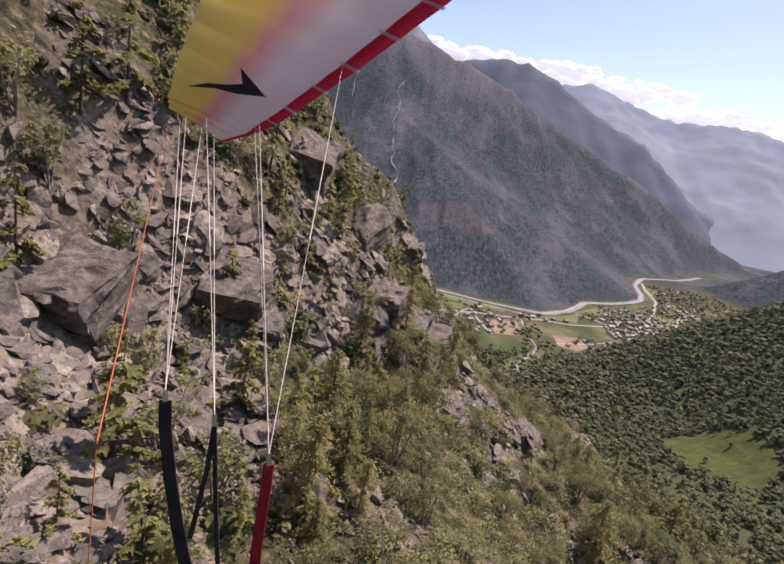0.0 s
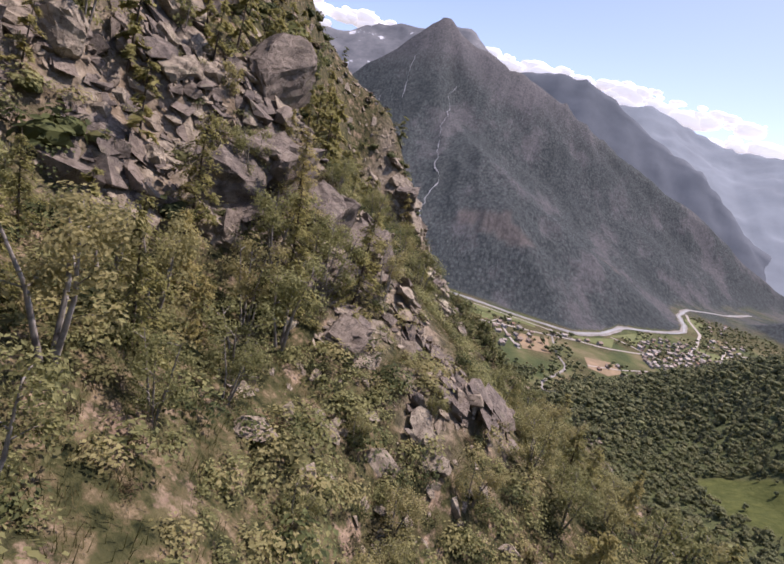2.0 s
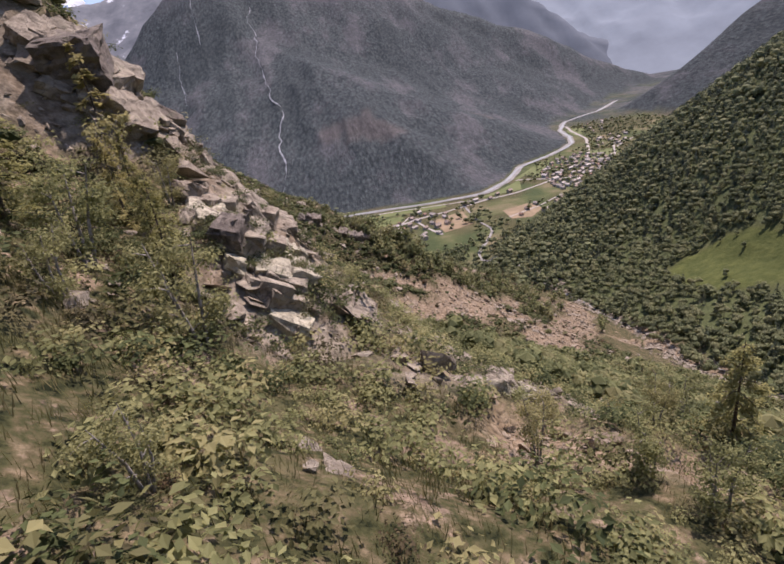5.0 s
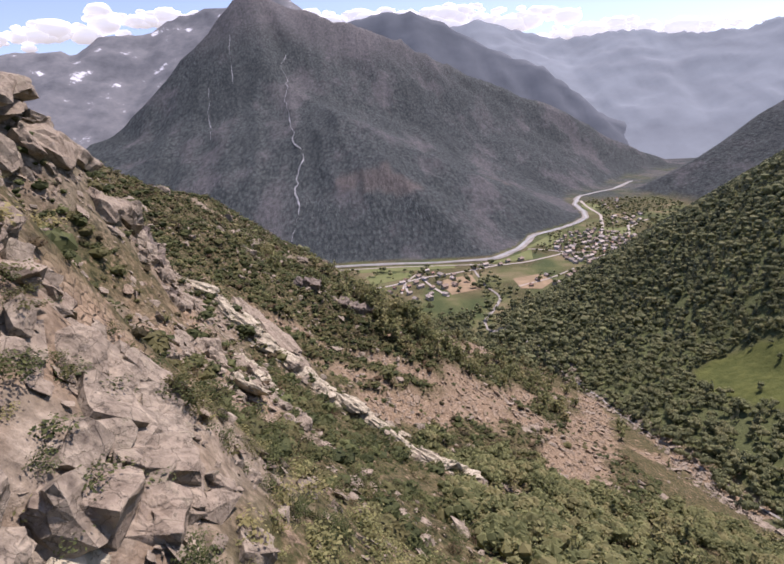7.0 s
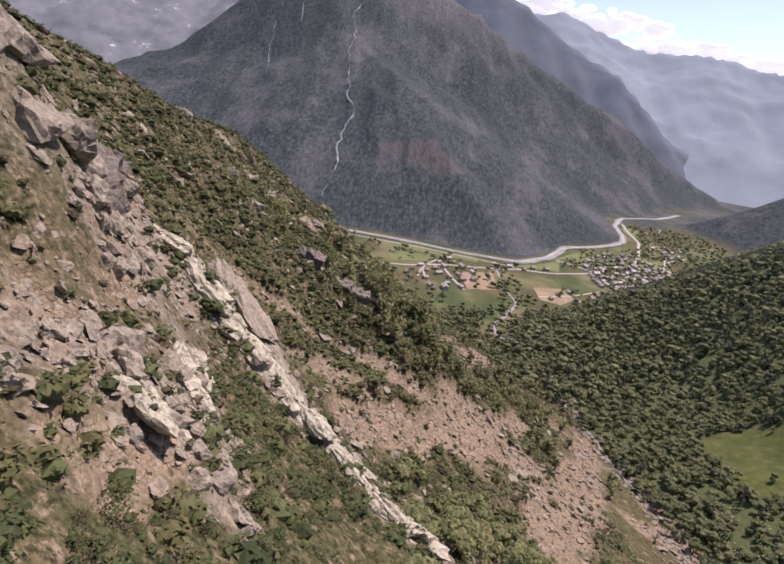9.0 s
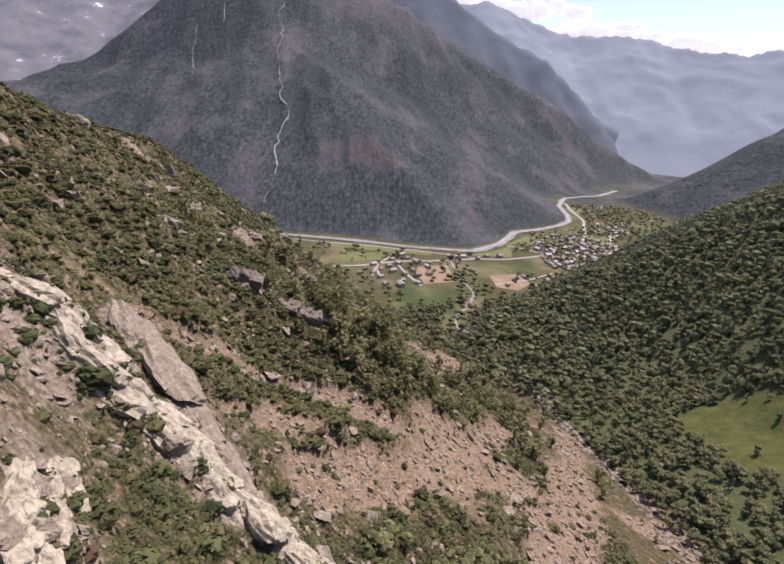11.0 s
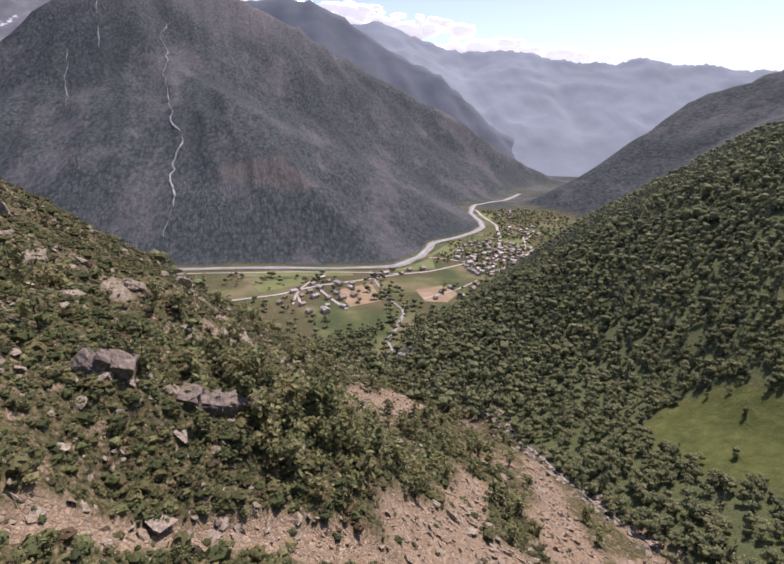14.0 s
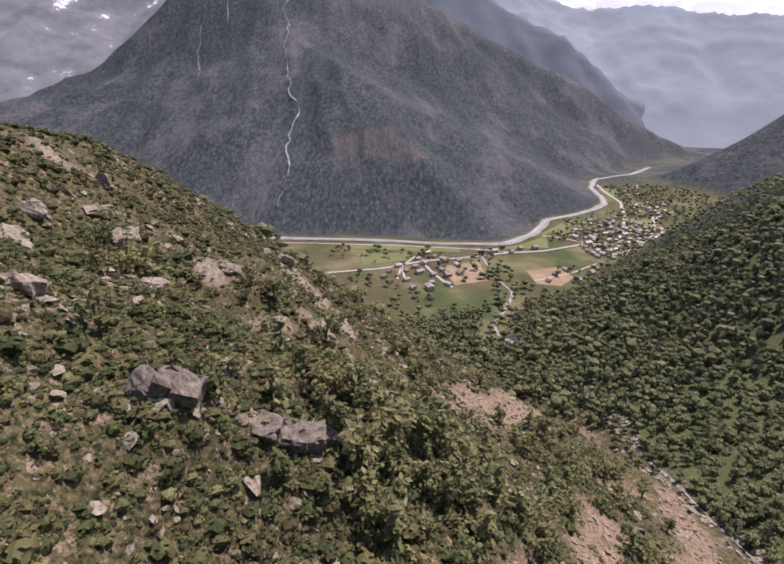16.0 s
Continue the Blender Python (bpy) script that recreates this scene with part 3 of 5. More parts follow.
def core(radius, centre, seed):
    """A jagged low lump inside a far crown."""
    bm = bmesh.new()
    bmesh.ops.create_icosphere(bm, subdivisions=1, radius=1.0)
    v = np.array([w.co[:] for w in bm.verts])
    f = np.array([[w.index for w in t.verts] for t in bm.faces])
    bm.free()
    r = np.random.default_rng(seed)
    return v * np.asarray(radius) * r.uniform(0.75, 1.25, (len(v), 1)) + centre, f


def spruce_shape(seed, sprays):
    r = np.random.default_rng(seed)
    z = 1 - np.sqrt(r.uniform(0.0, 0.92, sprays))
    t = r.uniform(0, 6.28, sprays)
    rad = (0.19 * (1 - z) ** 0.9 + 0.012) * r.uniform(0.55, 1.1, sprays)
    c = np.stack([rad * np.cos(t), rad * np.sin(t), z + 0.03], -1)
    o = np.stack([np.cos(t), np.sin(t), 0 * t + 0.55], -1)
    w = limb([(0, 0, -0.05), (0, 0, 0.9)], [0.015, 0.004], 3)
    return w, leaves(c, (0.045 + 0.075 * (1 - z)) * r.uniform(0.8, 1.2, sprays) * math.sqrt(30 / sprays), o, 0.82, 1.25, r)


def broad_shape(seed, sprays):
    r = np.random.default_rng(seed)
    lobes = np.array([[0, 0, 0.62]] + [[0.17 * math.cos(a), 0.17 * math.sin(a), r.uniform(0.4, 0.7)] for a in np.linspace(0, 5.2, 5) + r.random()])
    d = unit(r.normal(size=(sprays, 3)))
    c = lobes[r.integers(0, len(lobes), sprays)] + d * [0.2, 0.2, 0.24] * r.uniform(0.45, 1.05, (sprays, 1))
    w = limb([(0, 0, -0.05), (0, 0.01, 0.6)], [0.022, 0.008], 3)
    crown = leaves(c, r.uniform(0.05, 0.10, sprays) * math.sqrt(44 / sprays), d + [0, 0, 0.35], 0.7, 1.0, r)
    return w, joined([crown] + [core((0.17, 0.17, 0.2) if sprays > 20 else (0.27, 0.27, 0.28), q, seed + i) for i, q in enumerate(lobes[::2] if sprays > 20 else lobes[:1])])


def tree_thing(name, shapes, label, wood_mat, leaf_mat, group):
    wood, crown = shapes
    root = new(name)
    part("trunk", mesh_of("trunk", *wood, wood_mat, True), root)
    part("crown", mesh_of("crown", *crown, leaf_mat), root)
    return tagged(root, label, "tree", group)


def plant_trees(originals, x, y, heights, sink=0.15):
    """The first places take the originals, the rest take copies."""
    p = place_on(x, y, sink)
    for i in range(len(x)):
        h = heights[i]
        m = pose(*p[i], rng.normal(0, 3), rng.normal(0, 3), rng.uniform(0, 360)) @ Matrix.Diagonal((h * rng.uniform(0.85, 1.2), h * rng.uniform(0.85, 1.2), h, 1))
        if i < len(originals):
            originals[i].matrix_basis = m
        else:
            copy_thing(originals[i % len(originals)], m).matrix_basis = m


def flight_gap(x, y):
    return line_gap(x, y, [(e[0], e[1]) for e in EYES[::2]])


def near_wood(x, y):
    """How likely a tree stands on the near slope."""
    n = 0.5 + fbm(x, y, 14, 3, 31)
    v = smooth(0.40, 0.62, n)
    v = np.where(y < 8, np.maximum(v, 0.5), v * 0.3)
    lower = smooth(8, 22, x) * smooth(8, 25, y) * smooth(116, 95, y) * smooth(100, 80, x)
    v = np.maximum(v * smooth(60, 40, y), 0.8 * lower * smooth(0.25, 0.5, n))
    copse = np.exp(-((x - 8) / 14) ** 2 - ((y - 160) / 11) ** 2) + 0.9 * np.exp(-((x + 3) / 13) ** 2 - ((y - 147) / 5) ** 2) + 0.07 * smooth(140, 160, y) * smooth(0.4, 0.6, n) + 0.25 * np.exp(-((x - 40) / 22) ** 2 - ((y - 212) / 20) ** 2)
    v = np.maximum(v, np.minimum(copse, 1) * 0.9)
    v = np.maximum(v, 0.85 * np.maximum(box_mask(x, y, -22, 123, -2, 128.5, 1.8, 2, 401), np.maximum(box_mask(x, y, -20, 107, -8, 104, 2.2, 2, 402), box_mask(x, y, 24, 118, 34, 140, 2.0, 3, 403))))
    rib = np.exp(-((x + 5) / 4) ** 2 - ((y - 28) / 9) ** 2)
    return v * (1 - 0.95 * np.clip(scree_mark(x, y) * 1.3, 0, 1)) * (1 - 0.75 * bare_mark(x, y)) * (1 - rib)


def slope_trees(name, shape, seed, label, wood_mat, leaf_mat, group, x, y, h, close):
    """Single trees of one kind, leafier where the flight passes close."""
    for sel, count, sprays in ((close, 4, 2600), (~close, 3, 420)):
        if sel.sum() >= count:
            plant_trees([tree_thing(name, shape(seed + i + sprays, sprays), label, wood_mat, leaf_mat, group) for i in range(count)], x[sel], y[sel], h[sel])


def build_near_trees():
    def chance(x, y):
        open_grass = np.exp(-((x - 10) / 5) ** 2 - ((y + 40) / 8) ** 2)
        return np.maximum(0.75 * near_wood(x, y), 0.45 * smooth(12, 0, y)) * smooth(46, 20, x + 0.25 * y) * (1 - 0.25 * bare_mark(x, y)) * (1 - open_grass) * np.where(flight_gap(x, y) < 26, 1.0, 0.55)
    x, y = pick(1500, -44, 34, -50, 26, chance, rng)
    h = rng.uniform(2.6, 6.6, len(x))
    ok = clear_of_flight(x, y, land(x, y) + h, 6.0)
    # single trees that stand out: x, y, height
    lone = np.array([(-23, -46, 3), (-20, -46.5, 3), (-18, -43, 3.5), (-15, -42, 3), (-12, -41, 3), (-25, -42.5, 2.5), (-33, -30, 7), (-30, -24, 7), (-32, -27, 8), (-27, -35, 3), (-18.6, -32, 5), (-13.8, -33, 6), (-7.8, -26, 5), (-0.4, -24.7, 4), (-7, -36.4, 5), (-7.8, -22, 6.5), (-9.6, -29.6, 5), (2.7, -20, 4), (-0.7, -30, 4), (-26, -16, 7), (-22, -20, 6),
                     (-8.6, -20.5, 6.5), (-9.5, -22.5, 6), (-10.5, -18.5, 6.5), (-7.4, -23.4, 4), (-4.6, -22.2, 3), (-3, -23.4, 2.6), (-11, -9, 5), (-5.6, -12.2, 6), (-2.8, -17.8, 4), (-3.3, -20.8, 3.5), (-0.2, -18.3, 3), (-7.5, -20.8, 5), (-2.2, -20.4, 3), (1.9, -15.8, 3)] +
                    [(-8.6, 22.3, 3.5), (-9.7, 27.7, 4.5), (-10.5, 24.5, 4.5), (-13.3, 31.5, 5), (-14.4, 33.3, 5), (-12, 29, 4), (-1.5, 30.5, 2.6), (-2.3, 26, 2.2), (-0.1, 30.5, 2.8), (3.8, 34.5, 3), (-14, 8, 4.5), (-9, 5, 3.6), (-13, 17, 4.5), (-10, 14, 3.4), (-12, 12, 4)], float)
    x, y, h = np.concatenate([lone[:, 0], x[ok]]), np.concatenate([lone[:, 1], y[ok]]), np.concatenate([lone[:, 2], h[ok]])
    ok = clear_of_flight(x, y, land(x, y) + h, 4.6)
    x, y, h = x[ok], y[ok], h[ok]
    apart = np.ones(len(x), bool)
    for i in range(len(x)):
        apart[i] = not (np.hypot(x[:i] - x[i], y[:i] - y[i])[apart[:i]] < 1.7).any()
    x, y, h = x[apart][:400], y[apart][:400], h[apart][:400]
    larch, close = rng.random(len(x)) < 0.2 + 0.45 * smooth(20, -8, x + 0.3 * y) * smooth(6, 14, flight_gap(x, y)), flight_gap(x, y) < 15
    slope_trees("larch_tree", larch_shape, 40, "slender larch with feathery yellow-green needles on the steep slope", MAT_BARK, MAT_LARCH, "larches on the slope", x[larch], y[larch], h[larch], close[larch])
    slope_trees("birch_tree", birch_shape, 60, "bushy young birch with light green leaves on the slope", MAT_WHITE_BARK, MAT_BIRCH, "birches on the slope", x[~larch], y[~larch], h[~larch] * 0.72, close[~larch])


def stuff(name, pieces, mats, label, category):
    """One object of uncounted plants or stones from several spread() results."""
    vs, fs, ts, sl, at = [], [], [], [], 0
    for (v, f, k), slot, tints in pieces:
        vs.append(v)
        fs.append(f + at)
        ts.append(tints[k])
        sl.append(np.full(len(f), slot))
        at += len(v)
    me = mesh_of(name, np.concatenate(vs), np.concatenate(fs), mats, False, np.concatenate(ts), np.concatenate(sl))
    return tagged(new(name, me), label, category, kind="stuff")


def thicket(name, shapes, x, y, heights, mats, label, category, wide=1.0, sink=0.1):
    """A joined wood: shapes are (wood, crown) pairs."""
    p, turn, tint = place_on(x, y, sink), rng.uniform(0, 6.28, len(x)), rng.random(len(x))
    kind = rng.integers(0, len(shapes), len(x))
    pieces = []
    for i, (wood, crown) in enumerate(shapes):
        s = kind == i
        if not s.any():
            continue
        sc = np.stack([heights[s] * wide, heights[s] * wide, heights[s]], -1)
        for tpl, slot in ((wood, 0), (crown, 1)):
            if tpl is not None:
                pieces.append((spread(tpl, p[s], sc, turn[s]), slot, tint[s]))
    return stuff(name, pieces, mats, label, category)


def shrub_chance(x, y):
    n = 0.5 + fbm(x, y, 9, 3, 33)
    v = 0.25 + 0.75 * smooth(0.42, 0.62, n)
    spur = smooth(120, 150, y - 0.2 * x) * smooth(40, 10, x)
    v = np.maximum(v, 0.9 * spur * (0.35 + 0.65 * smooth(0.36, 0.55, 0.5 + fbm(x, y, 16, 3, 37))))
    return v * (1 - 0.93 * np.clip(scree_mark(x, y) * 1.2, 0, 1)) * (1 - 0.8 * bare_mark(x, y))


def build_plants():
    build_near_trees()
    # lower slope trees of the near side
    x, y = pick(5200, -46, 96, 4, 300, lambda x, y: np.clip(near_wood(x, y) * (1 + smooth(135, 150, y)), 0, 1) * smooth(330, 250, y) * ((flight_gap(x, y) > 22) | (y > 60)), rng)
    h = rng.uniform(2.0, 4.8, len(x)) * (1 + 0.55 * smooth(135, 150, y))
    h = np.where((y > 98) & (y < 134) & (x < 40), 0.42 * h, h)
    ok = clear_of_flight(x, y, land(x, y) + h, 5.0)
    x, y, h = x[ok], y[ok], h[ok]
    thicket("slope_woodland", [birch_shape(80 + i, 130) for i in range(3)] + [larch_shape(84, 110)], x, y, h, [MAT_BARK, MAT_COPSE], "open woodland of birch and larch on the lower slope", "trees", 1.25)
    # shrubs, dense and close
    x, y = pick(6500, -45, 60, -55, 110, shrub_chance, rng)
    s = rng.uniform(0.3, 1.25, len(x)) * rng.uniform(0.7, 1.3, len(x))
    ok = clear_of_flight(x, y, land(x, y) + s, 3.5)
    half, close = rng.random(len(x)) < 0.55, flight_gap(x, y) < 13
    fine = [(None, mound_shape(100 + i, 190, 0.08)) for i in range(4)]
    plain = [(None, mound_shape(110 + i, 44, 0.17)) for i in range(4)]
    for name, sel, mat, shapes, label in (("green_shrubs", ok & half & ~close, MAT_SHRUB, plain, "low green shrubs scattered over the steep slope"), ("heath_shrubs", ok & ~half & ~close, MAT_HEATH, plain, "olive and reddish heath tufts on the slope"),
                                          ("leafy_shrubs", ok & half & close, MAT_SHRUB, fine, "leafy green mounds of shrub close by"), ("heath_tufts", ok & ~half & close, MAT_HEATH, fine, "olive heath tufts on the stony slope")):
        thicket(name, shapes, x[sel], y[sel], s[sel] * (1.0 if mat is MAT_SHRUB else 0.7), [MAT_BARK, mat], label, "shrubs", 1.15)
    x, y = pick(3600, -24, 32, -52, 44, lambda x, y: (1 - 0.75 * bare_mark(x, y)) * (1 - scree_mark(x, y)) * np.where(flight_gap(x, y) < 20, 1.0, 0.4), rng)
    s = rng.uniform(0.35, 1.0, len(x)) * rng.uniform(0.7, 1.3, len(x))
    ok = clear_of_flight(x, y, land(x, y) + s, 3.5)
    light = rng.random(len(x)) < 0.5
    leafy = [(None, mound_shape(104 + i, 150, 0.09)) for i in range(4)]
    by = flight_gap(x, y) < 6.5
    finest = [(None, mound_shape(108 + i, 150, 0.09)) for i in range(3)]
    thicket("leafy_mounds", finest, x[ok & by], y[ok & by], s[ok & by], [MAT_BARK, MAT_BIRCH], "small-leaved green mounds close under the flight", "shrubs", 1.3)
    ok = ok & ~by
    for name, sel, mat, label in (("bilberry_mounds", ok & light, MAT_BIRCH, "light green leafy mounds covering the slope"), ("juniper_mounds", ok & ~light, MAT_SHRUB, "low dark green juniper mounds on the slope")):
        thicket(name, leafy, x[sel], y[sel], s[sel], [MAT_BARK, mat], label, "shrubs", 1.3)
    x, y = pick(3400, -46, 12, 46, 104, lambda x, y: (1 - 0.5 * bare_mark(x, y)) * (1 - 0.8 * scree_mark(x, y)) * smooth(0.35, 0.55, 0.5 + fbm(x, y, 7, 3, 35)), rng)
    thicket("rib_shrubs", [(None, mound_shape(130 + i, 26, 0.2)) for i in range(4)], x, y, 0.3 + rng.exponential(0.35, len(x)).clip(0, 1.2), [MAT_BARK, MAT_SHRUB], "dark shrubs between the rocks below the rib", "shrubs", 1.15)
    x, y = pick(6000, -46, 8, 112, 172, lambda x, y: (1 - 0.9 * np.clip(scree_mark(x, y) * 1.2, 0, 1)) * (1 - 0.7 * bare_mark(x, y)) * (0.3 + 0.7 * smooth(0.36, 0.52, 0.5 + fbm(x, y, 8, 3, 39))), rng)
    size, pale = 0.3 + rng.exponential(0.3, len(x)).clip(0, 1.1), rng.random(len(x)) < 0.45
    for name, sel, mat, label in (("crag_shrubs", ~pale, MAT_SHRUB, "dark green shrubs about the broken crags"), ("crag_grass_tufts", pale, MAT_COPSE, "yellowish green tufts about the broken crags")):
        thicket(name, [(None, mound_shape(134 + i, 30, 0.16)) for i in range(4)], x[sel], y[sel], size[sel] * (0.75 if mat is MAT_COPSE else 1.0), [MAT_BARK, mat], label, "shrubs", 1.1)
    x, y = pick(3400, 4, 78, 24, 112, lambda x, y: smooth(4, 10, x) * smooth(24, 34, y) * (1 - 0.97 * np.clip(scree_mark(x, y) * 1.2, 0, 1)) * smooth(0.34, 0.46, 0.5 + fbm(x, y, 12, 3, 38)), rng)
    h = rng.uniform(1.6, 3.8, len(x))
    ok = clear_of_flight(x, y, land(x, y) + h, 4.0)
    thicket("lower_slope_bushes", [broad_shape(170 + i, 60) for i in range(4)], x[ok], y[ok], h[ok], [MAT_BARK, MAT_COPSE], "rounded green bushes crowding the lower slope", "bushes", 1.3)
    x, y = pick(900, -12, -1, 18, 42, lambda x, y: smooth(0.45, 0.6, 0.5 + fbm(x, y, 3, 2, 36)), rng)
    tall = rng.uniform(0.25, 0.75, len(x))
    ok = clear_of_flight(x, y, land(x, y) + 1.4 * tall, 3.5)
    thicket("rib_tufts", [(None, mound_shape(138 + i, 150, 0.085)) for i in range(3)], x[ok], y[ok], tall[ok], [MAT_BARK, MAT_SHRUB], "green tufts growing in the joints of the rib", "shrubs", 1.1, -0.25)
    # shrubs further off
    x, y = pick(36000, -100, 70, 96, 290, lambda x, y: shrub_chance(x, y) * smooth(60, 110, y + 0.3 * np.abs(x)) * smooth(320, 240, y) * smooth(-130, -60, x + 0.0 * y), rng)
    s = 0.32 + rng.exponential(0.33, len(x)).clip(0, 1.4)
    half = rng.random(len(x)) < 0.6
    shapes = [(None, mound_shape(120 + i, 15, 0.24)) for i in range(4)]
    for name, sel, mat, label in (("spur_shrubs", half, MAT_SHRUB, "dark green shrubs covering the far spur"), ("spur_heath", ~half, MAT_HEATH, "brownish heath between the rocks of the spur")):
        thicket(name, shapes, x[sel], y[sel], s[sel] * (1.0 if mat is MAT_SHRUB else 0.75), [MAT_BARK, mat], label, "shrubs", 1.2)
    # the wood on the other side of the torrent
    def wood_chance(x, y):
        z = land(x, y, False)
        meadow = smooth(1.05, 0.9, np.hypot((x - 156) / 22, (y - 202) / 38) + 0.3 * fbm(x, y, 18, 3, 9))
        edge = np.where(z < FLOOR_Z + 6, smooth(470, 440, y - 0.38 * x), 1.0) * smooth(9, 14, line_gap(x, y, [(113, 568), (122, 525), (102, 484), (86, 455), (92, 415)]))
        return smooth(97, 106, x + 8 * fbm(x, y, 20, 2, 5) + 25 * smooth(250, 330, y) + 60 * smooth(330, 400, y)) * (1 - 0.965 * meadow) * edge * smooth(640, 600, y)
    x, y = pick(30000, 20, 520, 40, 600, wood_chance, rng)
    h = rng.uniform(3.0, 6.2, len(x))
    dark = rng.random(len(x)) < np.clip(0.08 + 0.42 * smooth(150, 280, x) + 0.5 * fbm(x, y, 60, 3, 8), 0.05, 0.85)
    far_off = (y > 270) | (x > 270)
    for name, sel, sprays, label in (("broadleaf_wood", ~dark & ~far_off, 56, "dense broadleaf wood on the opposite slope"), ("distant_broadleaf_wood", ~dark & far_off, 7, "dense broadleaf wood filling the valley's narrow end")):
        thicket(name, [broad_shape(140 + i, sprays) for i in range(4)], x[sel], y[sel], h[sel], [MAT_BARK, MAT_BROAD], label, "trees", 1.12)
    for name, sel, sprays, label in (("spruce_wood", dark & ~far_off, 30, "dark spruces rising from the opposite slope"), ("distant_spruce_wood", dark & far_off, 10, "dark spruces along the upper slope")):
        thicket(name, [spruce_shape(150 + i, sprays) for i in range(4)], x[sel], y[sel], h[sel] * 1.4, [MAT_BARK, MAT_SPRUCE], label, "trees", 1.05)
    # valley trees: along the stream, round the fields and at the foot of the mountain
    def valley_chance(x, y):
        z = land(x, y, False)
        foot = smooth(0, 10, y - np.interp(x, [q[0] for q in RIVER], [q[1] for q in RIVER]))
        stream = smooth(22, 8, line_gap(x, y, [(112, 640), (113, 568), (122, 525), (102, 484), (86, 455)]))
        floor = smooth(495, 470, y - 0.38 * x) * smooth(520, 440, y + 0.1 * x)
        tufts = 0.35 * smooth(0.0, 0.3, fbm(x, y, 40, 2, 61)) + 0.5 * smooth(330, 420, x)
        village = 0.45 * smooth(110, 60, np.hypot(x - 310, (y - 740) * 0.8))
        return np.clip(np.maximum.reduce([stream * 0.8, floor, tufts, village]), 0, 1) * (1 - foot) * smooth(22, 30, line_gap(x, y, RIVER))
    x, y = pick(9000, -240, 620, 300, 1150, lambda x, y: valley_chance(x, y), rng)
    thicket("valley_trees", [broad_shape(160 + i, 9) for i in range(3)] + [spruce_shape(165, 10)], x, y, rng.uniform(4.5, 9.5, len(x)), [MAT_BARK, MAT_BROAD], "trees along the stream and among the valley houses", "trees", 1.25)
    # long grass under the start of the flight
    x, y = pick(26000, -16, 34, -54, 36, lambda x, y: (0.25 + 0.75 * smooth(0.45, 0.6, 0.5 + fbm(x, y, 8, 2, 71))) * (1 - bare_mark(x, y)) * smooth(24, 8, flight_gap(x, y)), rng)
    r = np.random.default_rng(5)
    c = np.stack([r.normal(0, 0.16, 9), r.normal(0, 0.16, 9), np.zeros(9)], -1)
    top = c + np.stack([r.normal(0, 0.12, 9), r.normal(0, 0.12, 9), r.uniform(0.25, 0.55, 9)], -1)
    side = np.stack([0.010 + 0 * c[:, 0], 0.006 + 0 * c[:, 0], 0 * c[:, 0]], -1)
    tuft = (np.stack([c - side, c + side, top], 1).reshape(-1, 3), np.arange(27).reshape(9, 3))
    thicket("long_grass", [(None, tuft)], x, y, rng.uniform(0.6, 1.3, len(x)), [MAT_BARK, MAT_GRASS], "long straw-coloured grass on the slope", "grass", 1.0, 0.03)


build_plants()

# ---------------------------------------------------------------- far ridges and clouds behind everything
# Emits its base colour as well, so the surface glows without a lamp.
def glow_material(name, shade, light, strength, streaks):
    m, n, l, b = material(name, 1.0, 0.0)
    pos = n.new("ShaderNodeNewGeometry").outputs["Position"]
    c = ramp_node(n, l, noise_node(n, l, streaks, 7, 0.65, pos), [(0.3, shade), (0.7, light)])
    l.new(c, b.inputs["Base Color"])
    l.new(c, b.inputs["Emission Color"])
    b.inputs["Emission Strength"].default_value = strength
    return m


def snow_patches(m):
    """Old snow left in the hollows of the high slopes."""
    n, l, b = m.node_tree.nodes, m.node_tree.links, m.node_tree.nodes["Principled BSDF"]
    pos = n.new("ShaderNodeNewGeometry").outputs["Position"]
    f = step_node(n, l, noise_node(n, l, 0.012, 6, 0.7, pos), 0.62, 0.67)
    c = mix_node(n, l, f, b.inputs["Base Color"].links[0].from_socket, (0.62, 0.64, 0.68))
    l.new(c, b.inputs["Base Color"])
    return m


def build_backdrop():
    # Distance haze is painted: pale blue base colours plus a faint emission.
    mats = [glow_material("haze_painted_slope", (0.082, 0.096, 0.113), (0.122, 0.140, 0.162), 0.20, 0.004),
            glow_material("paler_haze_painted_slope", (0.132, 0.155, 0.18), (0.172, 0.203, 0.233), 0.42, 0.004),
            glow_material("haze_painted_snow_slope", (0.095, 0.105, 0.118), (0.19, 0.20, 0.212), 0.14, 0.012)]
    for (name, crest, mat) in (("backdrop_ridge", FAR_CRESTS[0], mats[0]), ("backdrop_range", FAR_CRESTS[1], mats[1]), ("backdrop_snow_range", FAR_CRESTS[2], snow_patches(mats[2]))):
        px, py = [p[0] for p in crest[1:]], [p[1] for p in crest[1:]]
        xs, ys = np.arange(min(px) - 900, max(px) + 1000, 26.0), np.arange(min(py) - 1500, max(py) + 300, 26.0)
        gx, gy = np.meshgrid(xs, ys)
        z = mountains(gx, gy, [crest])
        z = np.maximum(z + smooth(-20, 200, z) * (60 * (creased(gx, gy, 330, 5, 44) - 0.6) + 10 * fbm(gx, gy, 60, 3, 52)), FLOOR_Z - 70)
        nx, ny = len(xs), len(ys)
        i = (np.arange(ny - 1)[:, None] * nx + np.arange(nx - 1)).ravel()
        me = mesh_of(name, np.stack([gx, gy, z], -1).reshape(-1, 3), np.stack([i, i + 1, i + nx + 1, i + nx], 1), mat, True)
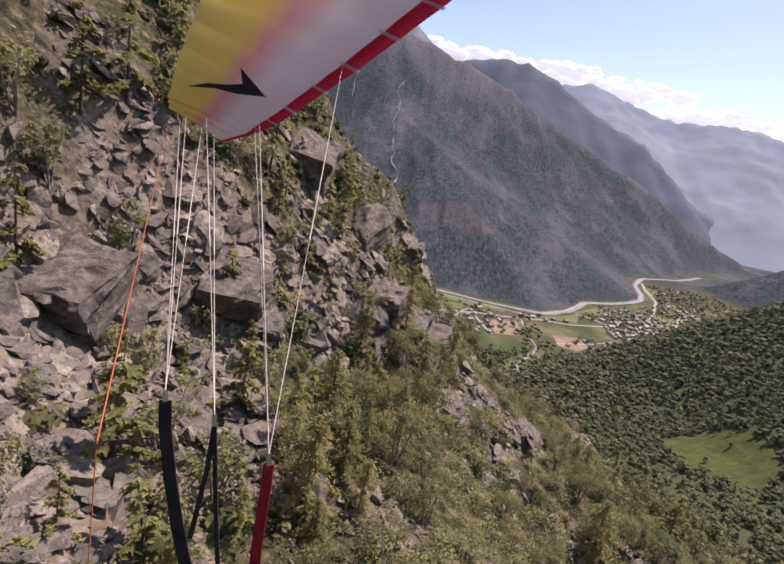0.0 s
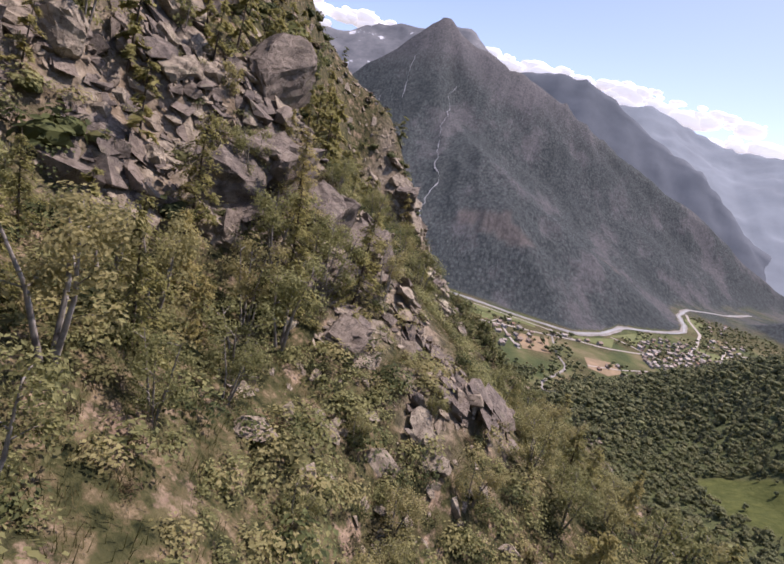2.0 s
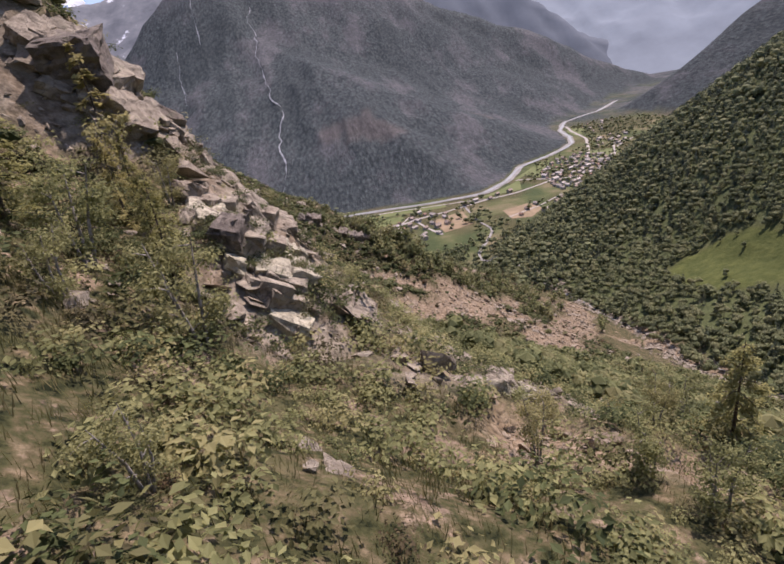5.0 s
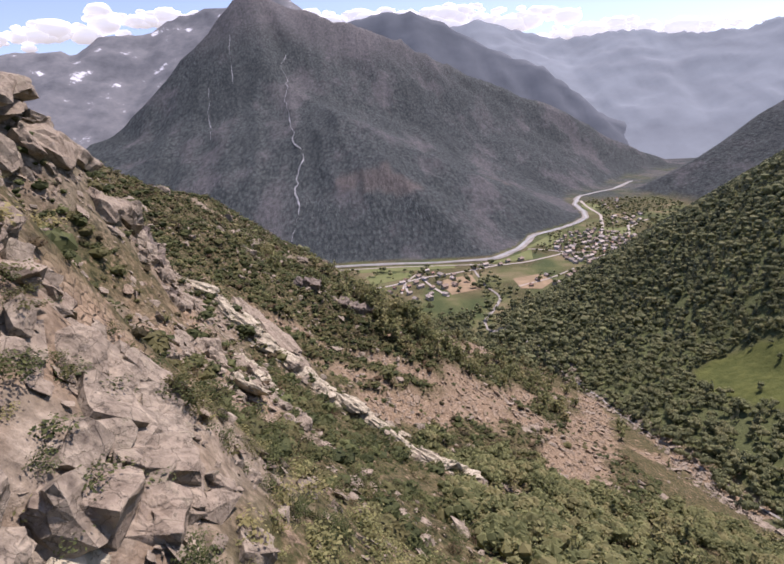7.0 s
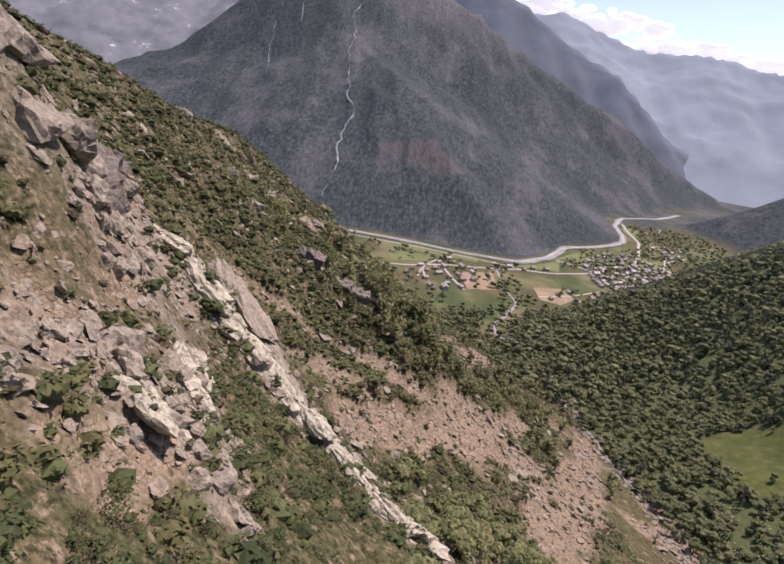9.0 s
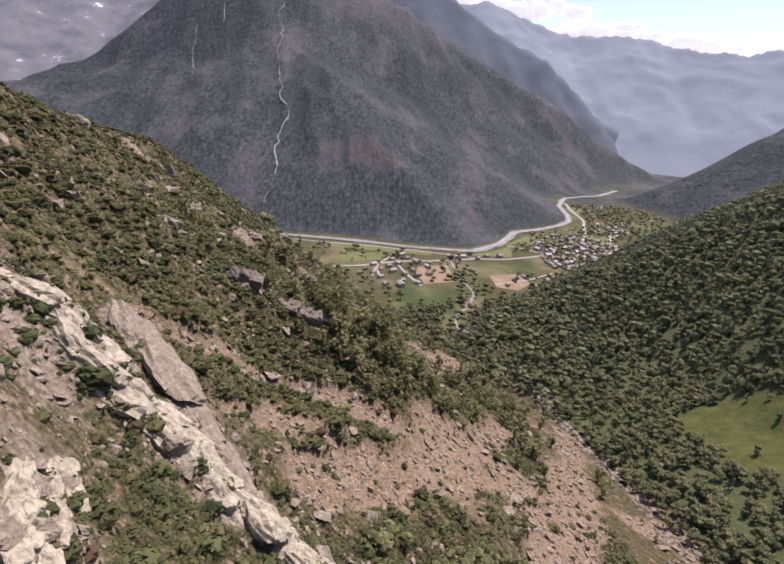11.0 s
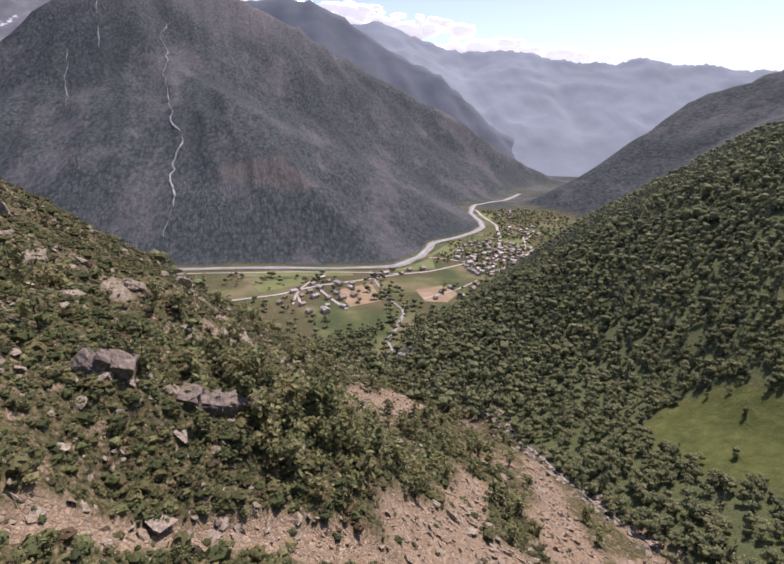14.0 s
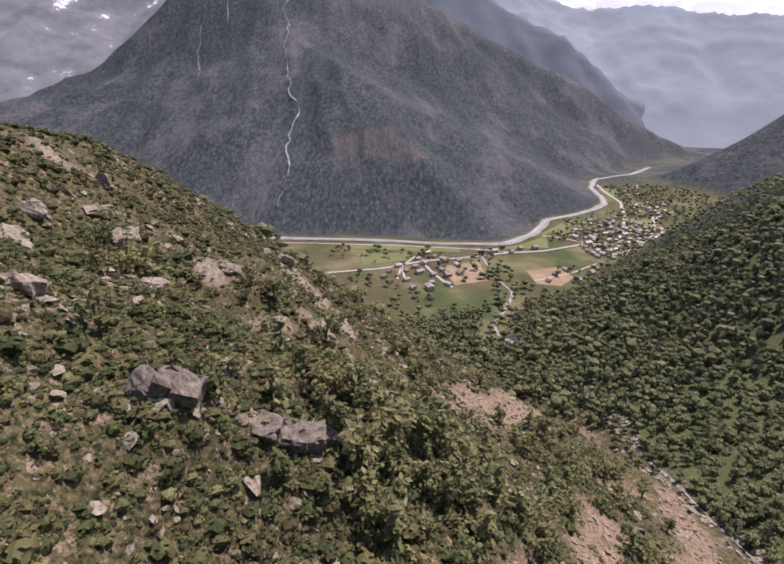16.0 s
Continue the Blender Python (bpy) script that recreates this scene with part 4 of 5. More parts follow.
        tagged(new(name, me), "mountain range at the head of the valley with blue haze painted in", "mountain", kind="structure")


def build_clouds():
    """Fair-weather clouds resting behind the ridges, each a heap of puffs."""
    # Added white emission stands in for sunlight on the puffs.
    m = glow_material("glowing_cloud_white", (0.80, 0.81, 0.84), (0.86, 0.87, 0.89), 0.35, 0.002)
    b = m.node_tree.nodes["Principled BSDF"]
    puff = bmesh.new()
    bmesh.ops.create_icosphere(puff, subdivisions=2, radius=1.0)
    v = np.array([q.co[:] for q in puff.verts])
    f = np.array([[q.index for q in t.verts] for t in puff.faces])
    puff.free()
    # bearing to the right of +y, height above the horizon, breadth: degrees
    for bearing, height, breadth in ((-38, 10.3, 8), (-29, 11.2, 6), (-22, 12.5, 7), (-3, 12.3, 8), (7, 12.0, 9), (14, 11.0, 9), (22, 9.3, 8), (30, 8.2, 7)):
        r = np.random.default_rng(int(1000 + bearing))
        vs, fs, at = [], [], 0
        for k in range(90):
            a, e = bearing + r.normal(0, breadth * 0.35), height - 1.2 + abs(r.normal(0, 0.45)) - 0.02 * abs(r.normal(0, breadth))
            s = 9 + r.exponential(18)
            c = 4500 * np.array([math.sin(radians(a)) * math.cos(radians(e)), math.cos(radians(a)) * math.cos(radians(e)), math.sin(radians(e))]) + [0, 0, 155]
            w = v * (1 + 0.25 * fbm(v[:, 0] * 2 + k, v[:, 1] * 2 + v[:, 2], 1.0, 3, k)[:, None])
            vs.append(w * s * [1.5, 1, 0.75] + c)
            fs.append(f + at)
            at += len(v)
        me = mesh_of("cloud", np.concatenate(vs), np.concatenate(fs), m, True)
        tagged(new("cloud", me), "white fair-weather cloud behind the mountain crest", "cloud", "clouds over the crest", "structure")


build_backdrop()
build_clouds()

# ---------------------------------------------------------------- rocks
def rock_material(name, a, c, d, scale, tone=0.45):
    m, n, l, b = material(name, 0.88, 0.25)
    pos = n.new("ShaderNodeNewGeometry").outputs["Position"]
    one = n.new("ShaderNodeNewGeometry").outputs["Random Per Island"]
    obj = n.new("ShaderNodeObjectInfo").outputs["Random"]
    fine, wide = noise_node(n, l, scale, 7, 0.65, pos), noise_node(n, l, scale * 0.12, 4, 0.55, pos)
    col = ramp_node(n, l, fine, [(0.28, a), (0.5, c), (0.72, d)])
    shade = math_node(n, l, "FRACT", math_node(n, l, "ADD", one, obj))
    col = mix_node(n, l, math_node(n, l, "MULTIPLY", shade, tone), col, mix_node(n, l, wide, (0.20, 0.135, 0.095), (0.34, 0.305, 0.235)))
    lichen = step_node(n, l, noise_node(n, l, scale * 0.5, 5, 0.7, pos), 0.56, 0.66)
    col = mix_node(n, l, math_node(n, l, "MULTIPLY", lichen, 0.5), col, (0.105, 0.105, 0.065))
    l.new(col, b.inputs["Base Color"])
    crack = n.new("ShaderNodeTexVoronoi")
    crack.feature, crack.inputs["Scale"].default_value = "DISTANCE_TO_EDGE", scale * 0.3
    warp = n.new("ShaderNodeMix")
    warp.data_type, warp.blend_type = "RGBA", "ADD"
    warp.inputs[0].default_value = 1.0
    l.new(pos, warp.inputs[6])
    l.new(fine, warp.inputs[7])
    l.new(warp.outputs[2], crack.inputs["Vector"])
    split = step_node(n, l, crack.outputs["Distance"], 0.0, 0.05)
    joint = n.new("ShaderNodeTexVoronoi")
    joint.feature, joint.inputs["Scale"].default_value = "DISTANCE_TO_EDGE", scale * 0.75
    stretch = n.new("ShaderNodeMapping")
    stretch.inputs["Scale"].default_value, stretch.inputs["Rotation"].default_value = (0.6, 1.0, 1.5), (0.5, 0.3, 0.4)
    l.new(warp.outputs[2], stretch.inputs["Vector"])
    l.new(stretch.outputs["Vector"], joint.inputs["Vector"])
    seam = math_node(n, l, "MULTIPLY", step_node(n, l, joint.outputs["Distance"], 0.03, 0.0), 0.55)
    l.new(mix_node(n, l, seam, col, (0.035, 0.030, 0.024)), b.inputs["Base Color"])
    split = math_node(n, l, "SUBTRACT", split, seam)
    bump_node(n, l, b, math_node(n, l, "ADD", fine, math_node(n, l, "MULTIPLY", split, 0.12)), 0.8, 0.25)
    return m


MAT_ROCK = rock_material("pale_gneiss", (0.060, 0.050, 0.040), (0.225, 0.196, 0.150), (0.42, 0.37, 0.285), 1.7)
MAT_PALE = rock_material("cream_gneiss", (0.13, 0.118, 0.085), (0.36, 0.332, 0.245), (0.56, 0.52, 0.40), 1.5, 0.22)
MAT_DARK = rock_material("dark_weathered_gneiss", (0.034, 0.030, 0.027), (0.125, 0.108, 0.094), (0.26, 0.225, 0.185), 1.7, 0.3)
MAT_SCREE = rock_material("reddish_scree_stone", (0.095, 0.075, 0.053), (0.24, 0.190, 0.132), (0.38, 0.318, 0.235), 2.0)


def hull_shape(seed, points, box, tilt=0.0):
    """An angular block: the hull of random points pressed towards a box; triangles."""
    r = np.random.default_rng(seed)
    p = unit(r.normal(size=(points, 3)))
    p = p / np.max(np.abs(p), axis=1, keepdims=True) ** 0.75 * r.uniform(0.82, 1.0, (points, 1)) * box
    bm = bmesh.new()
    for q in p:
        bm.verts.new(q)
    bmesh.ops.convex_hull(bm, input=bm.verts)
    loose = [v for v in bm.verts if not v.link_faces]
    bmesh.ops.delete(bm, geom=loose, context="VERTS")
    bmesh.ops.triangulate(bm, faces=bm.faces)
    bm.verts.index_update()
    v = np.array([q.co[:] for q in bm.verts])
    f = np.array([[q.index for q in t.verts] for t in bm.faces])
    bm.free()
    return v, f


def riven(shape, seed, rounds=2):
    """The block split into small faces and broken into ledges and cracks."""
    v, f = shape
    for _ in range(rounds):
        edges, mids, nf = {}, list(v), []
        def mid(a, b):
            k = (min(a, b), max(a, b))
            if k not in edges:
                edges[k] = len(mids)
                mids.append((mids[a] + mids[b]) / 2)
            return edges[k]
        for a, b, c in f:
            p, q, s = mid(a, b), mid(b, c), mid(c, a)
            nf += [(a, p, s), (p, b, q), (s, q, c), (p, q, s)]
        v, f = np.array(mids), np.array(nf)
    x, y, z = v[:, 0] + 3 * seed, v[:, 1] + 0.6 * v[:, 2], v[:, 2]
    ledge = np.round(z * 7 + 2.2 * fbm(x, y, 0.6, 2, seed)) / 7 - z
    out = 1 + 0.34 * fbm(x + z, y - z, 0.42, 3, seed) - 0.10 * smooth(0.78, 0.92, creased(x + 0.7 * z, y, 0.5, 2, seed + 3))
    v = v * out[:, None] * [1, 1, 1]
    v[:, 2] += 0.55 * ledge
    return v, f


BLOCKS = [hull_shape(i, 22, (0.62, 0.5, 0.42)) for i in range(8)]
SLABS = [hull_shape(20 + i, 22, (0.75, 0.55, 0.2)) for i in range(5)]
STONES = [hull_shape(40 + i, 9, (0.6, 0.48, 0.33)) for i in range(6)]
FLAT_STONES = [hull_shape(50 + i, 9, (0.66, 0.5, 0.2)) for i in range(4)]


def slope_lean(x, y, part_way=1.0):
    """Turns that lay a stone on the slope."""
    e = 1.5
    gx, gy = (land(x + e, y, False) - land(x - e, y, False)) / (2 * e), (land(x, y + e, False) - land(x, y - e, False)) / (2 * e)
    nz = unit(np.stack([-gx * part_way, -gy * part_way, np.ones_like(gx)], -1))
    ax = unit(np.cross(np.tile([0.0, 1.0, 0.0], (len(x), 1)), nz))
    return np.stack([ax, np.cross(nz, ax), nz], -1)


def build_boulders():
    """Countable blocks, each a thing of its own on shared meshes."""
    meshes = [mesh_of("boulder", *riven(t, i), MAT_ROCK) for i, t in enumerate(BLOCKS)]
    flat = [mesh_of("rock_slab", *riven(t, 20 + i), MAT_ROCK) for i, t in enumerate(SLABS)]
    x, y = pick(7000, -32, 24, -36, 108, lambda x, y: bare_mark(x, y) * 0.18, rng)
    big = rng.uniform(0.9, 2.0, len(x)) * np.where(rng.random(len(x)) < 0.25, 1.7, 1.0)
    # single great blocks: x, y, size
    great = [(-34, 78, 6.0), (-36, 84, 6.5), (-33, 88, 5.0), (-38, 74, 6.0), (-38, 102, 5.0), (-29, 86, 4.0), (-72, 190, 4.0), (-45, 164, 4), (-36, 152, 3.5), (-58, 209, 4), (-44, 188, 4), (-30, 199, 3.5), (-19, 190, 3.5), (-12, 200, 3.5), (-2, 194, 3.0),
             (-29, 248, 5), (-12, 226, 5), (-33, 172, 3.5), (-52, 178, 3.5), (-14, 70, 3.0), (-18, 60, 3.2), (-38, 76, 8.0), (-43, 84, 8.5), (-33, 86, 6.5), (-46, 91, 7.5), (-36, 70, 7.0), (-40, 96, 5.0), (-31, 80, 5.0), (19, 94, 2.6), (29, 165, 2.2), (0, 116, 2.0)]
    heap = []
    for gx, gy, gs in great:
        heap.append((gx, gy, gs * (0.9 if gy > 60 else 0.58)))
        for k in range(3):
            a = rng.uniform(0, 6.28)
            heap.append((gx + 0.55 * gs * math.cos(a), gy + 0.55 * gs * math.sin(a), gs * rng.uniform(0.2, 0.5)))
    x = np.concatenate([[g[0] for g in heap], x])[:300]
    y = np.concatenate([[g[1] for g in heap], y])[:300]
    big = np.concatenate([[g[2] for g in heap], big])[:300]
    beside = y < 24
    big = np.where(beside, np.minimum(big, 0.11 * flight_gap(x, y)), big)
    z = land(x, y)
    ok = clear_of_flight(x, y, z + big * 0.6, 3.2)
    leans = slope_lean(x, y, 0.7)
    for i in np.nonzero(ok)[0]:
        slab = rng.random() < (0.8 if 12 < y[i] < 60 else 0.45)
        me = (flat if slab else meshes)[int(rng.integers(0, 5))]
        ob = new("rock_slab" if slab else "boulder", me)
        turn = Matrix([list(r) for r in leans[i]]).to_4x4() @ pose(0, 0, 0, rng.normal(0, 14), rng.normal(0, 14), rng.uniform(0, 360))
        ob.matrix_basis = Matrix.Translation((x[i], y[i], z[i] + big[i] * (0.25 if y[i] > 135 else 0.08))) @ turn @ Matrix.Scale(big[i], 4)
        tagged(ob, "flat pale slab of broken rock on the slope" if slab else "angular pale grey boulder lodged in the slope", "rock", "rocks of the cliff")


def scatter_stones(name, x, y, sizes, shapes, mat, label):
    p = place_on(x, y)
    p[:, 2] += sizes * 0.12
    kind, turn, tint = rng.integers(0, len(shapes), len(x)), rng.uniform(0, 6.28, len(x)), rng.random(len(x))
    lean = slope_lean(x, y, 0.8)
    wob = rng.normal(0, 0.22, (len(x), 3))
    lean = lean + np.cross(np.broadcast_to(wob[:, None, :], lean.shape), lean)
    pieces = [(spread(shapes[i], p[kind == i], sizes[kind == i], turn[kind == i], lean[kind == i]), 0, tint[kind == i]) for i in range(len(shapes)) if (kind == i).any()]
    return stuff(name, pieces, [mat], label, "stones")


def build_stones():
    x, y = pick(42000, -40, 34, -50, 112, lambda x, y: np.clip(bare_mark(x, y) * 0.75 + 0.26 * smooth(0.46, 0.66, 0.5 + fbm(x, y, 10, 3, 91)), 0, 1), rng)
    s = 0.14 + rng.exponential(0.30, len(x)).clip(0, 2.0)
    ok = clear_of_flight(x, y, land(x, y) + s, 3.0)
    scatter_stones("broken_rock", x[ok], y[ok], s[ok], STONES + FLAT_STONES, MAT_ROCK, "broken pale rock fragments among the plants")
    x, y = pick(13000, -38, 10, -50, 2, lambda x, y: bare_mark(x, y) ** 2, rng)
    s = 0.22 + rng.exponential(0.42, len(x)).clip(0, 2.2)
    ok = clear_of_flight(x, y, land(x, y) + s, 3.0)
    scatter_stones("rubble", x[ok], y[ok], s[ok], FLAT_STONES + STONES, MAT_DARK, "tumbled slabs and blocks filling the rubble chute")
    x, y = pick(1500, 2, 14, 8, 30, lambda x, y: scree_mark(x, y), rng)
    scatter_stones("pink_rubble", x, y, 0.1 + rng.exponential(0.2, len(x)).clip(0, 1.0), FLAT_STONES + STONES, MAT_SCREE, "pinkish broken stones on the shoulder of the slope")
    x, y = pick(52000, -34, 112, 60, 320, lambda x, y: np.clip(scree_mark(x, y), 0, 1) * 0.75, rng)
    s = 0.22 + rng.exponential(0.33, len(x)).clip(0, 2.0)
    scatter_stones("scree_stones", x, y, s, STONES + FLAT_STONES, MAT_SCREE, "loose reddish scree stones filling the gully")
    x, y = pick(16000, -110, 100, 100, 290, lambda x, y: 0.8 * smooth(0.5, 0.66, 0.5 + fbm(x, y, 13, 3, 93)) * smooth(330, 260, y), rng)
    s = 0.22 + rng.exponential(0.5, len(x)).clip(0, 2.8)
    scatter_stones("spur_rocks", x, y, s, STONES + FLAT_STONES, MAT_ROCK, "weathered rocks scattered over the spur")
    x, y = pick(2600, 86, 116, 90, 330, lambda x, y: smooth(7, 2, np.abs(x - 100 + 3 * np.sin(y / 17))), rng)
    scatter_stones("torrent_boulders", x, y, rng.uniform(0.6, 2.4, len(x)), STONES, MAT_ROCK, "pale boulders lining the torrent bed")


def build_slab_ridge():
    """The pale whaleback of bare slabs that runs down towards the gully."""
    meshes = [mesh_of("bedrock_slab", *riven(t, 70 + i), MAT_PALE) for i, t in enumerate(SLABS)]
    greyer = [mesh_of("bedrock_slab", *riven(t, 70 + i), MAT_ROCK) for i, t in enumerate(SLABS)]
    whale = [(-26.6, 112.6, 7, 5.0), (-24.0, 111.8, 9, 5.5), (-21, 110.2, 9, 5.6), (-18, 108.2, 9.5, 5.4), (-15, 106, 9, 5.2), (-12, 103.8, 8.5, 4.6), (-9, 101.4, 8, 4.0)]
    for i, (x, y, long, wide) in enumerate(whale):
        z = float(land(np.array([x]), np.array([y]))[0])
        lean = Matrix([list(q) for q in slope_lean(np.array([x]), np.array([y]), 0.85)[0]]).to_4x4()
        ob = new("bedrock_slab", greyer[i % 5])
        ob.matrix_basis = Matrix.Translation((x, y, z - 0.1)) @ lean @ pose(0, 0, 0, rng.normal(0, 3), rng.normal(0, 3), -34 + rng.normal(0, 5)) @ Matrix.Diagonal((long, wide, 5.2, 1))
        tagged(ob, "broad grey whaleback slab of bedrock beside the gully", "rock", "slabs of the ridge")
    lines = list(zip(SLAB_LINE, SLAB_LINE[1:])) + [((-19, 83), (-16, 78)), ((-16, 78), (-13, 73)), ((-17, 70), (-12, 67))]
    for (ax, ay), (bx, by) in lines:
        shrink = 1.0 if ay > 84 else 0.6
        way = math.degrees(math.atan2(by - ay, bx - ax))
        for s in (0.0, 0.33, 0.66):
            for off in (-1.5, 0.2, 1.7):
                x, y = ax + s * (bx - ax) + rng.normal(0, 0.4), ay + s * (by - ay) + off + rng.normal(0, 0.4)
                z = float(land(np.array([x]), np.array([y]))[0])
                lean = Matrix([list(q) for q in slope_lean(np.array([x]), np.array([y]), 0.8)[0]]).to_4x4()
                ob = new("bedrock_slab", meshes[int(rng.integers(0, 5))])
                ob.matrix_basis = Matrix.Translation((x, y, z - 0.1)) @ lean @ pose(0, 0, 0, rng.normal(0, 6), rng.normal(0, 6), way + rng.normal(0, 10)) @ Matrix.Scale(shrink, 4) @ Matrix.Diagonal((rng.uniform(4.0, 6.5), rng.uniform(2.4, 3.8), rng.uniform(3.0, 5.0), 1))
                tagged(ob, "long pale bare slab of bedrock along the ridge", "rock", "slabs of the ridge")


def boxy_shape(seed, box):
    """A squared block with broken corners."""
    r = np.random.default_rng(seed)
    c = np.array([(a, b, d) for a in (-1, 1) for b in (-1, 1) for d in (-1, 1)], float)
    p = np.concatenate([c * r.uniform(0.72, 1.0, (8, 3)), c * r.uniform(0.55, 1.0, (8, 3))]) * box
    bm = bmesh.new()
    for q in p:
        bm.verts.new(q)
    bmesh.ops.convex_hull(bm, input=bm.verts)
    bmesh.ops.delete(bm, geom=[v for v in bm.verts if not v.link_faces], context="VERTS")
    bmesh.ops.triangulate(bm, faces=bm.faces)
    bm.verts.index_update()
    v, f = np.array([q.co[:] for q in bm.verts]), np.array([[q.index for q in t.verts] for t in bm.faces])
    bm.free()
    return v, f


def build_rib():
    """The rib of squared pale blocks that stands out of the slope."""
    kinds = []
    for i in range(7):
        v, f = boxy_shape(300 + i, (0.62, 0.5, 0.4))
        kinds.append(mesh_of("rib_block", *riven((v, f), 90 + i, 2), MAT_PALE if i < 4 else MAT_ROCK))
    spots = []
    lines = [((-4, 21.5), (-5, 31), 1.5, 46, 1.9), ((-6.3, 24), (-7.5, 30), 1.2, 24, 1.6), ((-5.5, 32), (-9, 40), 1.8, 44, 1.9), ((-11, 38), (-17, 35), 2.0, 34, 2.0), ((0, 26), (3.5, 27.5), 0.9, 8, 1.0), ((2, 20), (8, 24), 1.2, 9, 1.1)]
    for (ax, ay), (bx, by), wide, count, size in lines:
        for _ in range(count):
            s = rng.random()
            spots.append((ax + s * (bx - ax) + rng.normal(0, wide * 0.5), ay + s * (by - ay) + rng.normal(0, wide * 0.5), size * rng.uniform(0.35, 1.1)))
    x, y, big = (np.array(q) for q in zip(*spots))
    big = np.minimum(big, 0.30 * flight_gap(x, y))
    z, leans = land(x, y), slope_lean(x, y, 0.75)
    for i in np.nonzero(clear_of_flight(x, y, z + big * 0.6, 4.0))[0]:
        ob = new("rib_block", kinds[i % 7 if y[i] < 31 else 4 + i % 3])
        turn = Matrix([list(r) for r in leans[i]]).to_4x4() @ pose(0, 0, 0, rng.normal(0, 9), rng.normal(0, 9), rng.choice((20, 110)) + rng.normal(0, 14))
        ob.matrix_basis = Matrix.Translation((x[i], y[i], z[i] + big[i] * 0.02)) @ turn @ Matrix.Diagonal((big[i] * rng.uniform(0.8, 1.3), big[i], big[i] * rng.uniform(0.7, 1.1), 1))
        tagged(ob, "squared cream-coloured block of the rocky rib", "rock", "blocks of the rib")


def hewn(shape, seed, rounds=3, rough=0.05):
    """The block split into small faces, with shallow ledges and broken edges but flat sides."""
    v, f = shape
    for _ in range(rounds):
        edges, mids, nf = {}, list(v), []
        for tri in f:
            m = []
            for a, b in ((tri[0], tri[1]), (tri[1], tri[2]), (tri[2], tri[0])):
                k = (min(a, b), max(a, b))
                if k not in edges:
                    edges[k] = len(mids)
                    mids.append((mids[a] + mids[b]) / 2)
                m.append(edges[k])
            nf += [(tri[0], m[0], m[2]), (m[0], tri[1], m[1]), (m[2], m[1], tri[2]), tuple(m)]
        v, f = np.array(mids), np.array(nf)
    x, y, z = v[:, 0] + 3 * seed, v[:, 1] - 0.5 * v[:, 2], v[:, 2]
    step = np.round((z + 0.35 * v[:, 0]) * 6 + 1.5 * fbm(x, y, 0.5, 2, seed)) / 6 - (z + 0.35 * v[:, 0])
    out = 1 + rough * 3.0 * fbm(x + z, y - z, 0.35, 3, seed) - rough * 2.2 * smooth(0.8, 0.93, creased(x + 0.7 * z, y, 0.4, 2, seed + 3)) + rough * 4.0 * step
    return v * out[:, None], f


# jutting blocks of the cliffs: x, y, width, height
CLIFFS = [(-10.8, -12.0, 3.2, 3.0), (-8.0, -9.6, 2.8, 2.5), (-5.8, -18.6, 2.0, 2.0), (-14, -13.5, 3.8, 3.8), (-1.1, -18.6, 0.8, 1.7), (-18, -8, 4.8, 4.4), (-15.2, -17, 4.2, 3.2), (-24.7, -8, 5.0, 4.0), (-23, -26.5, 4.2, 3.0), (-20.4, -27.4, 2.2, 1.8),
          (-29.5, -34.5, 5.0, 3.2), (-20.2, -42, 2.0, 1.6), (-13, -38, 1.6, 1.3), (-7.2, -15, 1.6, 1.2), (3.6, -11.5, 1.5, 1.2)]
CLIFFS += [(-5.6, 26.2, 1.6, 2.6), (-5.8, 23.6, 1.5, 2.2), (-15.5, 35.5, 3.4, 3.2), (-12.4, 37.5, 2.6, 2.4), (-22.5, 145.5, 3.0, 3.6), (-20.5, 146, 3.4, 4.4), (-18.4, 146.3, 2.8, 3.4), (-11.5, 149, 2.6, 3.2), (-9.6, 150, 3.2, 4.2), (-7.6, 151, 3.0, 4.0), (-5.6, 152.6, 3.4, 4.4), (-4, 154, 2.6, 3.2), (-37, 97, 4, 4), (-39, 100, 4, 5), (-34, 93, 3.5, 4), (-41, 105, 4, 4), (-30, 86, 3, 3), (-27, 82, 3, 2.5)]


